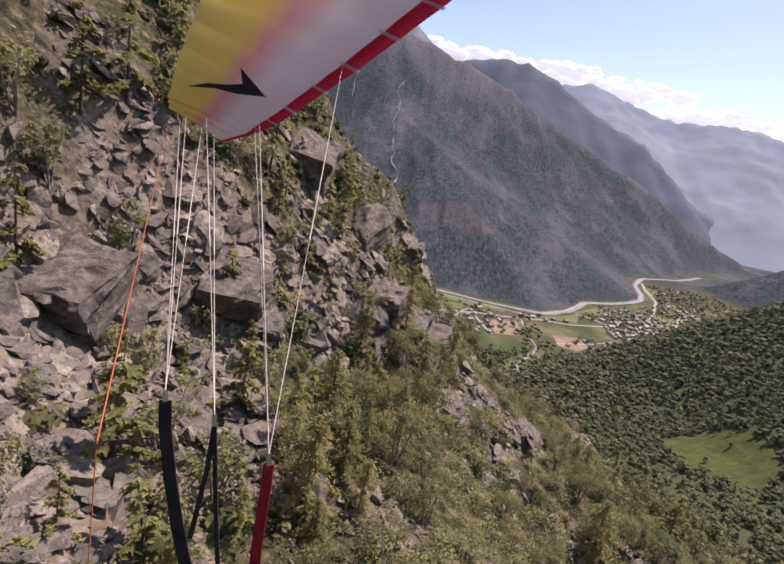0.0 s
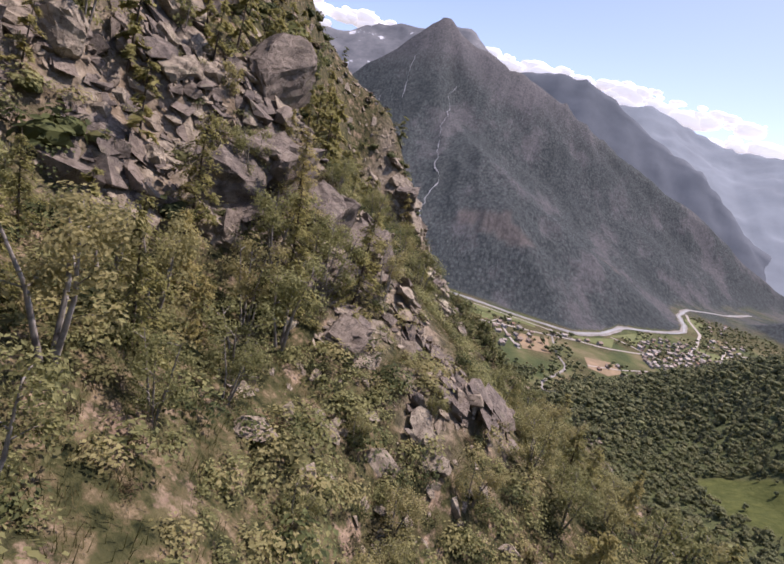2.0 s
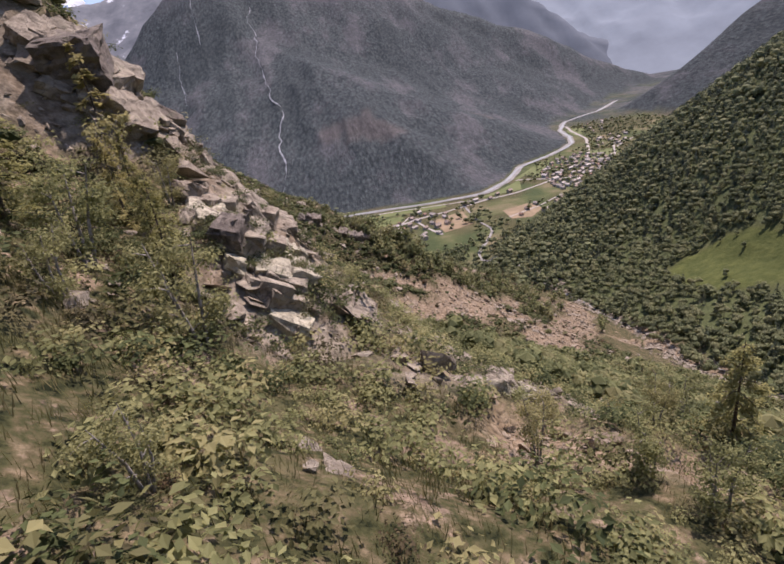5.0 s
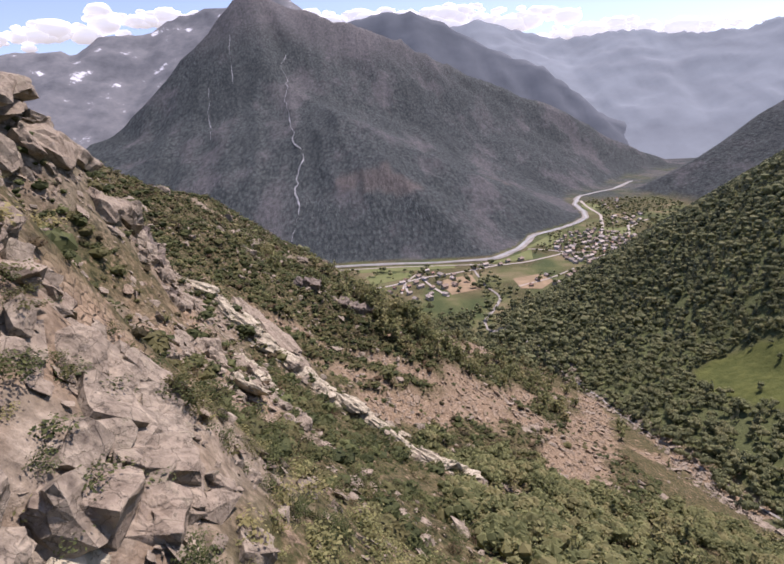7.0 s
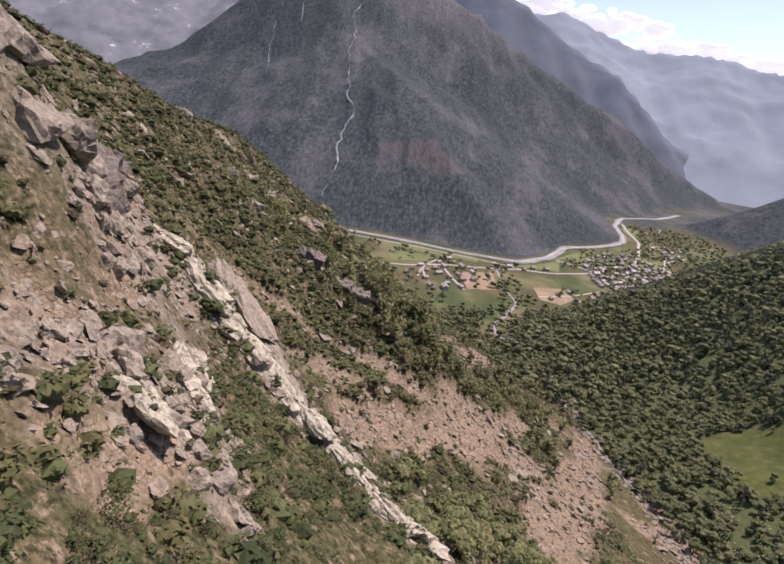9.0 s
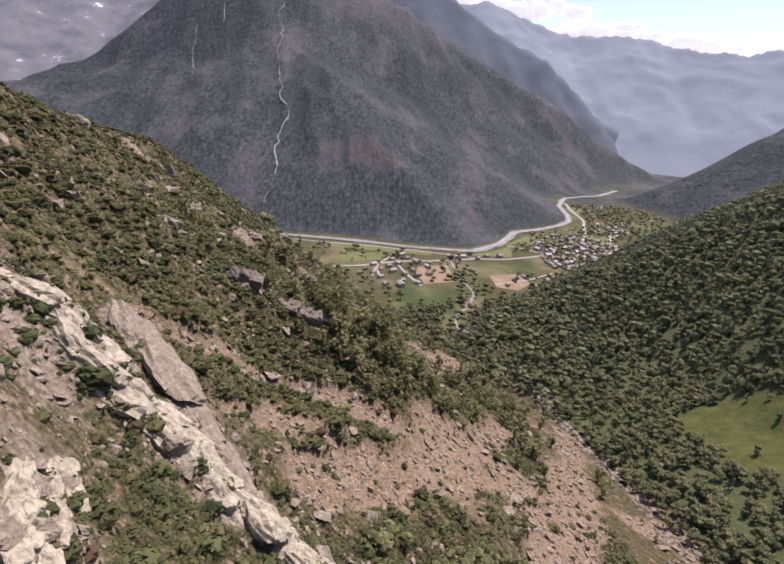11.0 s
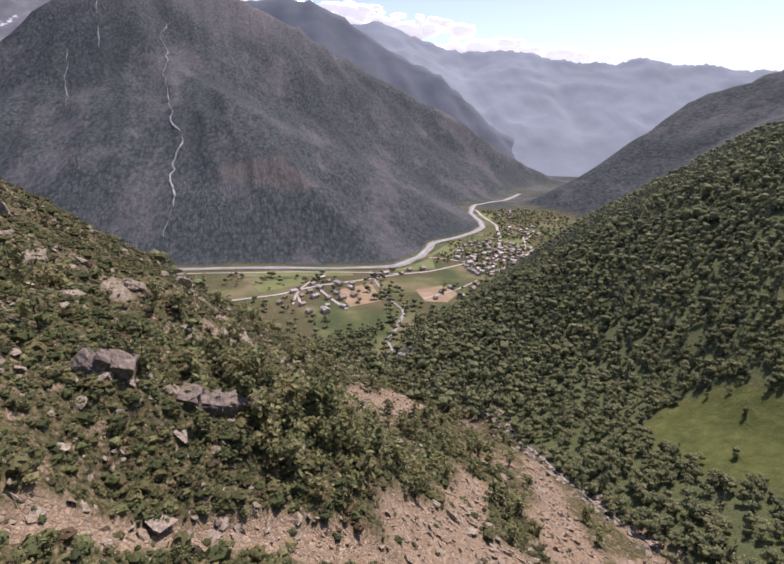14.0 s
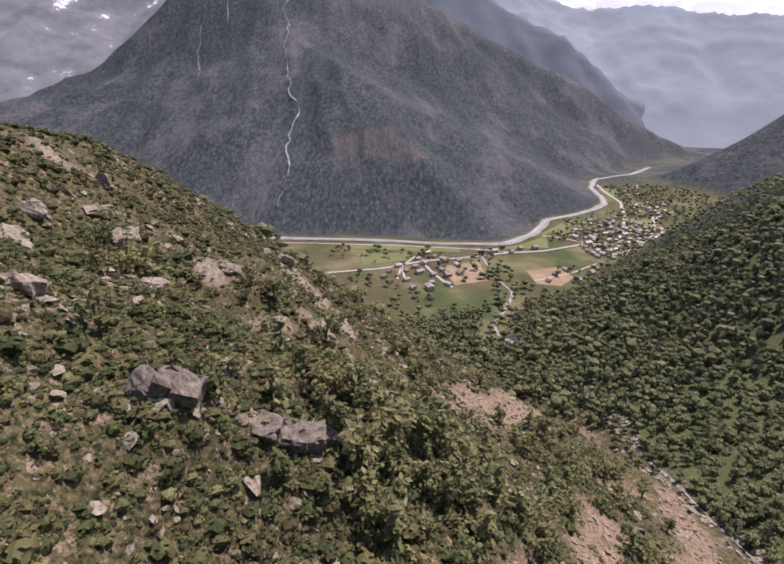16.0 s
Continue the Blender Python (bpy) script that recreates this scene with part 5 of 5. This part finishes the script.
def build_cliff_blocks():
    """Great squared blocks that jut out of the slope, each with broken slabs about its foot."""
    shapes = [boxy_shape(500 + i, (0.5, 0.5, 0.5)) if i < 4 else hull_shape(540 + i, 15, (0.56, 0.52, 0.5)) for i in range(7)]
    kinds = [mesh_of("cliff_block", *hewn(t, 500 + i, 3, 0.075), MAT_DARK) for i, t in enumerate(shapes)]
    slabs = [mesh_of("rock_slab", *hewn(t, 520 + i, 2), MAT_ROCK) for i, t in enumerate(SLABS)]
    r = np.random.default_rng(77)
    for i, (x, y, wide, high) in enumerate(CLIFFS):
        z = float(land(np.array([x]), np.array([y]))[0])
        ob = new("cliff_block", kinds[i % 7])
        ob.matrix_basis = Matrix.Translation((x, y, z + (0.10 if y < 60 else 0.04) * high)) @ pose(0, 0, 0, r.uniform(14, 28), r.uniform(-6, 18), r.uniform(-22, 22)) @ Matrix.Diagonal((wide * 1.1, wide * 1.15, high * 1.15, 1))
        tagged(ob, "massive angular grey block jutting out of the slope", "rock", "blocks of the cliff")
        for k in range(4 if wide > 2.5 else 2):
            a = r.uniform(0, 6.28)
            sx, sy, size = x + 0.62 * wide * math.cos(a), y + 0.62 * wide * math.sin(a), min(wide * r.uniform(0.22, 0.45), 1.5)
            sz = float(land(np.array([sx]), np.array([sy]))[0])
            slab = new("rock_slab", slabs[int(r.integers(0, 5))])
            lean = Matrix([list(q) for q in slope_lean(np.array([sx]), np.array([sy]), 0.8)[0]]).to_4x4()
            slab.matrix_basis = Matrix.Translation((sx, sy, sz + 0.08 * size)) @ lean @ pose(0, 0, 0, r.normal(0, 12), r.normal(0, 12), r.uniform(0, 360)) @ Matrix.Scale(size, 4)
            tagged(slab, "flat pale slab of broken rock on the slope", "rock", "rocks of the cliff")


build_boulders()
build_cliff_blocks()
build_rib()
build_slab_ridge()
build_stones()

# ---------------------------------------------------------------- valley floor: river, roads, houses
def plain_material(name, a, c, scale, rough=0.9, bump=0.0):
    m, n, l, b = material(name, rough, 0.3)
    pos = n.new("ShaderNodeNewGeometry").outputs["Position"]
    f = noise_node(n, l, scale, 6, 0.65, pos)
    l.new(ramp_node(n, l, f, [(0.3, a), (0.7, c)]), b.inputs["Base Color"])
    if bump:
        bump_node(n, l, b, f, 0.6, bump)
    return m


MAT_GRAVEL = plain_material("river_gravel", (0.14, 0.135, 0.122), (0.31, 0.295, 0.27), 0.12)
MAT_WATER = plain_material("milky_river_water", (0.16, 0.18, 0.175), (0.30, 0.32, 0.31), 0.06, 0.5)
MAT_ROAD = plain_material("pale_road", (0.27, 0.25, 0.22), (0.38, 0.355, 0.32), 0.3)
MAT_FOAM = plain_material("white_water", (0.045, 0.052, 0.056), (0.38, 0.40, 0.42), 0.11)
MAT_FIELD_TAN = plain_material("dry_field", (0.17, 0.13, 0.075), (0.27, 0.20, 0.125), 0.08)
MAT_FIELD_GREEN = plain_material("mown_field", (0.085, 0.11, 0.035), (0.14, 0.155, 0.06), 0.06)


def ribbon(name, line, width, mat, label, category, lift=0.35, wobble=0.15, seed=0, kind="structure", step=6.0, stray=0.0):
    """A strip of that width that follows the land along a bent line."""
    pts = [np.array(line[0], float)]
    for a, b in zip(line, line[1:]):
        a, b = np.array(a, float), np.array(b, float)
        n = max(1, int(np.linalg.norm(b - a) / step))
        pts += [a + (b - a) * (i + 1) / n for i in range(n)]
    p = np.array(pts)
    for _ in range(3):
        p[1:-1] = (p[:-2] + 2 * p[1:-1] + p[2:]) / 4
    d = unit(np.gradient(p, axis=0))
    s = np.stack([-d[:, 1], d[:, 0]], -1)
    k = np.arange(len(p)) * step
    w = width / 2 * (1 + wobble * 2 * fbm(k, 0 * k, 45, 3, seed))[:, None]
    shift = (width * wobble * 2.5 * fbm(k, 0 * k + 9, 70, 3, seed + 5))[:, None]
    shift = shift + (stray * fbm(k, 0 * k + 3, 60, 4, seed + 7))[:, None]
    rows = [p + s * (shift + w * c) for c in (-1, -0.5, 0, 0.5, 1)]
    v = np.stack(rows, 1)
    z = land(v[..., 0], v[..., 1]) + lift
    v = np.concatenate([v, z[..., None]], -1).reshape(-1, 3)
    i = (np.arange(len(p) - 1)[:, None] * 5 + np.arange(4)).ravel()
    me = mesh_of(name, v, np.stack([i, i + 1, i + 6, i + 5], 1), mat, True)
    return tagged(new(name, me), label, category, kind=kind)


def patch(name, corners, mat, label, lift=0.3):
    """A field of that outline, laid on the land."""
    c = np.array(corners, float)
    mid = c.mean(0)
    rings = [mid + (c - mid) * s for s in (1.0, 0.66, 0.33)]
    v = np.concatenate(rings + [mid[None]])
    n = len(c)
    f = []
    for r in range(2):
        for i in range(n):
            a, b = r * n + i, r * n + (i + 1) % n
            f += [(a, b, b + n), (a, b + n, a + n)]
    f += [(2 * n + i, 2 * n + (i + 1) % n, 3 * n) for i in range(n)]
    v = np.concatenate([v, (land(v[:, 0], v[:, 1]) + lift)[:, None]], -1)
    return tagged(new(name, mesh_of(name, v, f, mat, True)), label, "field", kind="structure")


def build_floor():
    ribbon("river_bank", RIVER[1:18], 12, MAT_GRAVEL, "pale gravel banks of the mountain river", "river", 0.9, 0.2, 1)
    ribbon("water", RIVER[1:18], 5.5, MAT_WATER, "milky grey-green mountain river", "river", 1.2, 0.3, 2)
    roads = [([(-60, 575), (-30, 583), (1, 592), (43, 618), (94, 633), (147, 654), (187, 661), (228, 683), (256, 699)], 6), ([(37, 636), (52, 576), (66, 539)], 5),
             ([(328, 750), (373, 853), (418, 965), (439, 1091), (457, 1164)], 8), ([(274, 650), (348, 724), (394, 800), (460, 947)], 6), ([(413, 836), (450, 880), (474, 896)], 5), ([(507, 846), (590, 958), (638, 1002)], 6), ([(210, 735), (235, 720), (256, 699), (290, 690), (328, 750)], 6), ([(-240, 676), (-90, 682), (20, 678), (120, 664), (150, 655)], 5), ([(14, 560), (20, 600), (37, 636)], 4), ([(150, 560), (197, 585), (235, 617)], 4), ([(20, 592), (22, 560)], 4)]
    for i, (line, w) in enumerate(roads):
        ribbon("road", line, w * 0.65, MAT_ROAD, "pale narrow road between the fields", "road", 0.55, 0.1, 20 + i)
    ribbon("stream", [(112, 672), (112, 635), (113, 568), (122, 525), (102, 484), (86, 455), (92, 400), (104, 346)], 3.0, MAT_GRAVEL, "grey stream winding to the river", "stream", 0.5, 0.25, 31)
    ribbon("torrent", [(104, 346), (98, 300), (101, 250), (99, 215), (103, 180), (106, 140), (108, 100), (112, 40)], 0.9, MAT_GRAVEL, "narrow grey torrent between boulders", "stream", 0.25, 0.4, 32)
    for c, tan in (([(150, 590), (188, 604), (194, 572), (172, 546), (150, 552)], True), ([(-40, 660), (90, 655), (90, 676), (-40, 684)], False), ([(-20, 600), (30, 625), (30, 650), (-30, 640)], False),
                   ([(130, 668), (200, 675), (215, 735), (170, 690)], False), ([(210, 745), (250, 730), (300, 840), (270, 820)], False), ([(60, 600), (105, 620), (106, 560), (70, 545)], True), ([(330, 760), (400, 790), (420, 840), (370, 850)], False), ([(420, 1010), (470, 1080), (455, 1160), (430, 1090)], False)):
        patch("field", c, MAT_FIELD_TAN if tan else MAT_FIELD_GREEN, "dry tan hay field" if tan else "mown green field")
    falls = [([(-268, 1600), (-248, 1457), (-207, 1200), (-155, 1040), (-154, 935), (-149, 855), (-151, 785)], 1.7), ([(-440, 1400), (-400, 1255), (-376, 1177)], 1.3), ([(-409, 1585), (-372, 1405)], 1.3)]
    for i, (line, w) in enumerate(falls):
        ribbon("waterfall", line, w, MAT_FOAM, "thin white waterfall running down the mountain", "waterfall", 2.2, 0.9, 40 + i, step=8.0, stray=13.0)


def roof_material(name, a, c):
    return plain_material(name, a, c, 0.5, 0.85, 0.05)


HOUSE_LOOKS = [((0.50, 0.45, 0.39), (0.31, 0.275, 0.245), "grey stone roof and pale plaster walls"), ((0.44, 0.38, 0.31), (0.27, 0.215, 0.175), "brown roof and beige walls"),
               ((0.58, 0.54, 0.49), (0.42, 0.38, 0.345), "light slate roof and white walls"), ((0.40, 0.34, 0.28), (0.28, 0.175, 0.13), "reddish roof and stone walls")]


def box_mesh(name, sx, sy, z0, z1, mat):
    v = [(x * sx / 2, y * sy / 2, z) for z in (z0, z1) for x, y in ((-1, -1), (1, -1), (1, 1), (-1, 1))]
    return mesh_of(name, v, [(0, 3, 2, 1), (4, 5, 6, 7), (0, 1, 5, 4), (1, 2, 6, 5), (2, 3, 7, 6), (3, 0, 4, 7)], mat)


def house_thing(look_no, sx, sy, high, pitch):
    wall_c, roof_c, words = HOUSE_LOOKS[look_no]
    wall_m = plain_material("house_wall", tuple(0.8 * q for q in wall_c), wall_c, 0.6)
    roof_m = roof_material("house_roof", tuple(0.7 * q for q in roof_c), tuple(1.2 * q for q in roof_c))
    dark_m = plain_material("window_glass", (0.03, 0.035, 0.04), (0.05, 0.055, 0.06), 1.0, 0.2)
    house = new("house")
    rise = sy / 2 * pitch
    v = [(x * sx / 2, y * sy / 2, z) for z in (-2.0, high) for x, y in ((-1, -1), (1, -1), (1, 1), (-1, 1))] + [(-sx / 2, 0, high + rise), (sx / 2, 0, high + rise)]
    part("wall", mesh_of("wall", v, [(0, 1, 5), (0, 5, 4), (2, 3, 7), (2, 7, 6), (1, 2, 6), (1, 6, 5), (5, 6, 9), (3, 0, 4), (3, 4, 7), (7, 4, 8), (0, 3, 2), (0, 2, 1)], wall_m), house)
    o, t = 0.7, 0.3
    rv = []
    for x in (-sx / 2 - o, sx / 2 + o):
        for y, z in ((-sy / 2 - o, high - o * pitch), (0, high + rise), (sy / 2 + o, high - o * pitch)):
            rv += [(x, y, z), (x, y, z + t)]
    roof = part("roof", mesh_of("roof", rv, [(1, 7, 9, 3), (3, 9, 11, 5), (0, 2, 8, 6), (2, 4, 10, 8), (0, 1, 3, 2), (2, 3, 5, 4), (6, 8, 9, 7), (8, 10, 11, 9), (0, 6, 7, 1), (4, 5, 11, 10)], roof_m), house)
    ch = part("chimney", box_mesh("chimney", 0.8, 0.8, 0, 1.8, wall_m), roof)
    ch.location = (sx * 0.22, sy * 0.12, high + rise - 0.9)
    for x in (-sx * 0.28, sx * 0.28):
        for side in (-1, 1):
            w = part("window", box_mesh("window", 1.1, 0.1, 0, 1.3, dark_m), house)
            w.location = (x, side * (sy / 2 + 0.02), high * 0.45)
    return tagged(house, f"small village house with {words}", "house", "houses of the valley")


def inside(x, y, corners):
    hit, c = False, corners
    for (ax, ay), (bx, by) in zip(c, c[1:] + c[:1]):
        if (ay > y) != (by > y) and x < (bx - ax) * (y - ay) / (by - ay) + ax:
            hit = not hit
    return hit


def build_houses():
    kinds = [house_thing(i % 4, sx, sy, h, p) for i, (sx, sy, h, p) in enumerate([(9, 6.6, 4.2, 0.55), (7.5, 6, 3.8, 0.6), (11, 7, 4.6, 0.5), (6, 5, 3.2, 0.6), (12.5, 7.5, 4.8, 0.45), (8, 6.5, 4.4, 0.55)])]
    r = random.Random(11)
    spots = []
    areas = [([(253, 748), (300, 815), (360, 840), (389, 761), (330, 690), (278, 628), (240, 640)], 108, 10.5), ([(-8, 560), (20, 612), (50, 648), (84, 620), (76, 540), (26, 530)], 26, 14), ([(150, 560), (190, 610), (230, 600), (190, 545)], 6, 18),
             ([(385, 860), (440, 960), (500, 970), (450, 870)], 14, 18), ([(440, 1030), (500, 1150), (540, 1160), (480, 1020)], 10, 22), ([(95, 640), (150, 672), (200, 680), (140, 640)], 5, 18)]
    for corners, count, gap in areas:
        xs, ys = [c[0] for c in corners], [c[1] for c in corners]
        tries = 0
        while count and tries < 4000:
            tries += 1
            x, y = r.uniform(min(xs), max(xs)), r.uniform(min(ys), max(ys))
            if inside(x, y, corners) and all(math.hypot(x - a, y - b) > gap for a, b, _ in spots):
                spots.append((x, y, r.choice((25, 35, 115, 125, 40)) + r.uniform(-8, 8)))
                count -= 1
    p = place_on(np.array([s[0] for s in spots]), np.array([s[1] for s in spots]), 0.0)
    for i, (x, y, turn) in enumerate(spots):
        m = pose(x, y, p[i][2], 0, 0, turn) @ Matrix.Scale(r.uniform(0.68, 1.0), 4)
        if i < len(kinds):
            kinds[i].matrix_basis = m
        else:
            copy_thing(kinds[r.randrange(len(kinds))], m)


build_floor()
build_houses()

# ---------------------------------------------------------------- the paraglider over the start of the flight
def canopy_material(name, stops):
    """Ripstop cloth coloured along the chord, with light shining through."""
    m, n, l, b = material(name, 0.55, 0.3)
    a = n.new("ShaderNodeAttribute")
    a.attribute_name = "tint"
    pos = n.new("ShaderNodeTexCoord").outputs["Object"]
    f = math_node(n, l, "ADD", a.outputs["Fac"], math_node(n, l, "MULTIPLY", math_node(n, l, "SUBTRACT", noise_node(n, l, 1.1, 3, 0.5, pos), 0.5), 0.16))
    c = ramp_node(n, l, f, stops)
    l.new(c, b.inputs["Base Color"])
    t = n.new("ShaderNodeBsdfTranslucent")
    l.new(c, t.inputs["Color"])
    mix = n.new("ShaderNodeMixShader")
    mix.inputs["Fac"].default_value = 0.72
    l.new(b.outputs["BSDF"], mix.inputs[1])
    l.new(t.outputs["BSDF"], mix.inputs[2])
    l.new(mix.outputs["Shader"], n["Material Output"].inputs["Surface"])
    return m


def build_paraglider():
    frame_m = PATH[0][1]
    wing = new("paraglider")
    wing.matrix_basis = frame_m
    lead = np.array([(-3.12, 2.56, -9.0), (-2.6, 2.68, -8.95), (-2.03, 2.98, -8.9), (-0.76, 3.78, -8.7), (0.93, 4.93, -8.4), (2.63, 6.2, -8.0), (4.03, 7.68, -7.5)])
    trail = np.array([(-4.12, 3.20, -9.15), (-4.18, 3.45, -9.2), (-4.02, 4.3, -9.3), (-3.57, 5.46, -9.3), (-2.69, 6.95, -9.1), (-1.3, 8.19, -8.7), (0.14, 9.6, -8.2)])
    know = np.linspace(0, 1, 7)
    cells, cols = 14, 14
    yellow, rose, white, red = (0.80, 0.56, 0.10), (0.74, 0.30, 0.28), (0.80, 0.66, 0.66), (0.62, 0.03, 0.07)
    lower_m = canopy_material("canopy_cloth", [(0.08, (0.92, 0.78, 0.80)), (0.30, (0.93, 0.80, 0.80)), (0.50, (0.88, 0.42, 0.40)), (0.64, (0.92, 0.68, 0.18)), (1.0, (0.95, 0.74, 0.22))])
    upper_m = canopy_material("canopy_top_cloth", [(0.0, (0.95, 0.93, 0.92)), (1.0, (0.95, 0.92, 0.88))])
    red_m = canopy_material("red_edge_cloth", [(0.0, red), (1.0, (0.70, 0.05, 0.09))])
    at = lambda line, s: np.stack([np.interp(s, know, line[:, i]) for i in range(3)], -1)
    up = np.array([0.25, 0.45, -0.86])

    def point(s, c, side):
        a, b = at(lead, s), at(trail, s)
        chord = np.linalg.norm(b - a, axis=-1)[..., None]
        puff = 0.03 * np.abs(np.sin(s * cells * math.pi))[..., None]
        arch = np.sin(math.pi * np.clip(c, 0, 1) ** 0.7)[..., None]
        return a + (b - a) * c[..., None] + up * chord * (0.02 + (0.13 if side > 0 else 0.03) * arch) + up * side * puff * 2

    def sheet(name, s0, s1, c0, c1, ns, nc, side, mat, parent, label="", lift=0.0):
        s, c = np.meshgrid(np.linspace(s0, s1, ns), np.linspace(c0, c1, nc), indexing="ij")
        v = point(s, c, side) - up * lift
        i = (np.arange(ns - 1)[:, None] * nc + np.arange(nc - 1)).ravel()
        me = mesh_of(name, v.reshape(-1, 3), np.stack([i, i + 1, i + nc + 1, i + nc], 1), mat, True, c.ravel())
        return part(name, me, parent, label)

    for k in range(cells):
        s0, s1 = k / cells, (k + 1) / cells
        sheet("canopy_cell", s0, s1, 0.0, 1.0, 7, cols, -1, lower_m, wing)
    sheet("canopy_top", 0, 1, 0.0, 1.0, 70, cols, 1, upper_m, wing)
    edge = sheet("leading_edge", 0.2, 1, -0.045, 0.045, 70, 4, -1, red_m, wing, "bright red leading edge", 0.02)
    sheet("tip_band", 0.0, 0.2, -0.02, 0.03, 12, 3, -1, red_m, wing, "dark red wing tip seam", 0.02)
    white_m = canopy_material("white_tab_cloth", [(0.0, (0.8, 0.78, 0.78)), (1.0, (0.8, 0.78, 0.78))])
    for k in range(3, cells):
        sheet("edge_tab", k / cells - 0.003, k / cells + 0.003, -0.06, 0.07, 2, 3, -1, white_m, edge, "white tab", 0.035)
    # black emblem: a swept mark of plain shape
    dark_m = plain_material("black_cloth", (0.01, 0.008, 0.01), (0.03, 0.02, 0.025), 3.0, 0.7)
    mark = np.array([(-2.25, 3.30), (-2.72, 3.85), (-2.68, 3.55), (-2.95, 3.55), (-3.35, 3.60), (-3.72, 3.56), (-3.2, 3.50), (-2.8, 3.38)])
    zs = -8.78 - 0.12 * (-2.25 - mark[:, 0])
    v = np.concatenate([np.column_stack([mark, zs]), np.column_stack([mark, zs - 0.01])])
    tri = [(0, 1, 2), (0, 2, 7), (2, 3, 7), (3, 6, 7), (3, 4, 6), (4, 5, 6)]
    part("emblem", mesh_of("emblem", v, tri + [(a + 8, c + 8, b + 8) for a, b, c in tri], dark_m), wing, "plain black swept emblem")
    # lines down to three risers
    line_m = plain_material("pale_line", (0.42, 0.38, 0.33), (0.55, 0.5, 0.44), 8.0)
    orange_m = plain_material("orange_line", (0.40, 0.12, 0.05), (0.5, 0.16, 0.06), 8.0)
    strap_m = plain_material("black_webbing", (0.012, 0.012, 0.015), (0.035, 0.035, 0.04), 30.0, 0.8, 0.001)
    red_strap = plain_material("red_webbing", (0.22, 0.01, 0.015), (0.34, 0.02, 0.03), 30.0, 0.8, 0.001)
    steel_m, sn, sl, sb = material("steel_link", 0.3, 0.5)
    sb.inputs["Metallic"].default_value = 1.0
    sb.inputs["Base Color"].default_value = (0.6, 0.6, 0.62, 1)
    heads = [np.array((-0.46, -0.22, -1.0)), np.array((-0.36, -0.27, -1.0)), np.array((-0.25, -0.35, -1.0))]

    def cord(a, b, r, mat, name="line", label=""):
        part(name, mesh_of(name, *limb([a, (np.array(a) + b) / 2, b], [r, r, r], 4), mat, True), wing, label)

    for i, (head, lines) in enumerate(zip(heads, (((0.03, 0.8), (0.07, 0.5), (0.12, 0.75)), ((0.10, 0.35), (0.18, 0.55)), ((0.22, 0.06), (0.27, 0.1), (0.5, 0.05))))):
        for s, c in lines:
            end = point(np.array(s), np.array(c), -1)
            k = head + (end - head) * 0.12
            cord(head, k, 0.0012, line_m)
            cord(k, end, 0.0030, line_m)
    cord((-0.60, -0.33, -1.0), point(np.array(0.02), np.array(0.95), -1), 0.002, orange_m, "brake_line", "thin orange brake line")
    cord((-0.66, -0.80, -1.05), (-0.60, -0.33, -1.0), 0.0014, orange_m, "brake_line", "thin orange brake line")

    def strap(points, width, mat, name, label=""):
        p = np.array(points, float)
        bm = bmesh.new()
        rows = [[bm.verts.new((q[0] + dx, q[1], q[2] + dz)) for dx, dz in ((-width / 2, 0.002), (width / 2, 0.002), (width / 2, -0.002), (-width / 2, -0.002))] for q in p]
        for r0, r1 in zip(rows, rows[1:]):
            for j in range(4):
                bm.faces.new((r0[j], r0[(j + 1) % 4], r1[(j + 1) % 4], r1[j]))
        bm.faces.new(rows[0]), bm.faces.new(rows[-1][::-1])
        me = bpy.data.meshes.new(name)
        bm.to_mesh(me)
        bm.free()
        me.materials.append(mat)
        return part(name, me, wing, label)

    strap([(-0.46, -0.24, -1.0), (-0.46, -0.30, -1.0), (-0.45, -0.40, -1.0), (-0.435, -0.50, -1.0), (-0.41, -0.62, -1.0)], 0.026, strap_m, "riser", "black rear riser strap")
    strap([(-0.36, -0.29, -1.0), (-0.375, -0.38, -1.0), (-0.41, -0.52, -1.0)], 0.010, strap_m, "riser", "thin black middle riser")
    strap([(-0.36, -0.29, -1.0), (-0.358, -0.45, -1.0), (-0.352, -0.62, -1.0)], 0.009, strap_m, "riser", "thin black middle riser")
    strap([(-0.25, -0.37, -1.0), (-0.255, -0.41, -1.0), (-0.275, -0.54, -1.0), (-0.285, -0.64, -1.0)], 0.022, red_strap, "riser", "red front riser strap")
    strap([(-0.60, -0.325, -1.0), (-0.54, -0.32, -1.0), (-0.47, -0.315, -1.0)], 0.030, strap_m, "brake_handle", "black padded brake handle")
    for q in heads:
        cord(q, q + (0.0, -0.022, 0.0), 0.006, steel_m, "link", "small steel link")
    return tagged(wing, "yellow, pink and white paraglider canopy with red edge and lines", "paraglider")


build_paraglider()
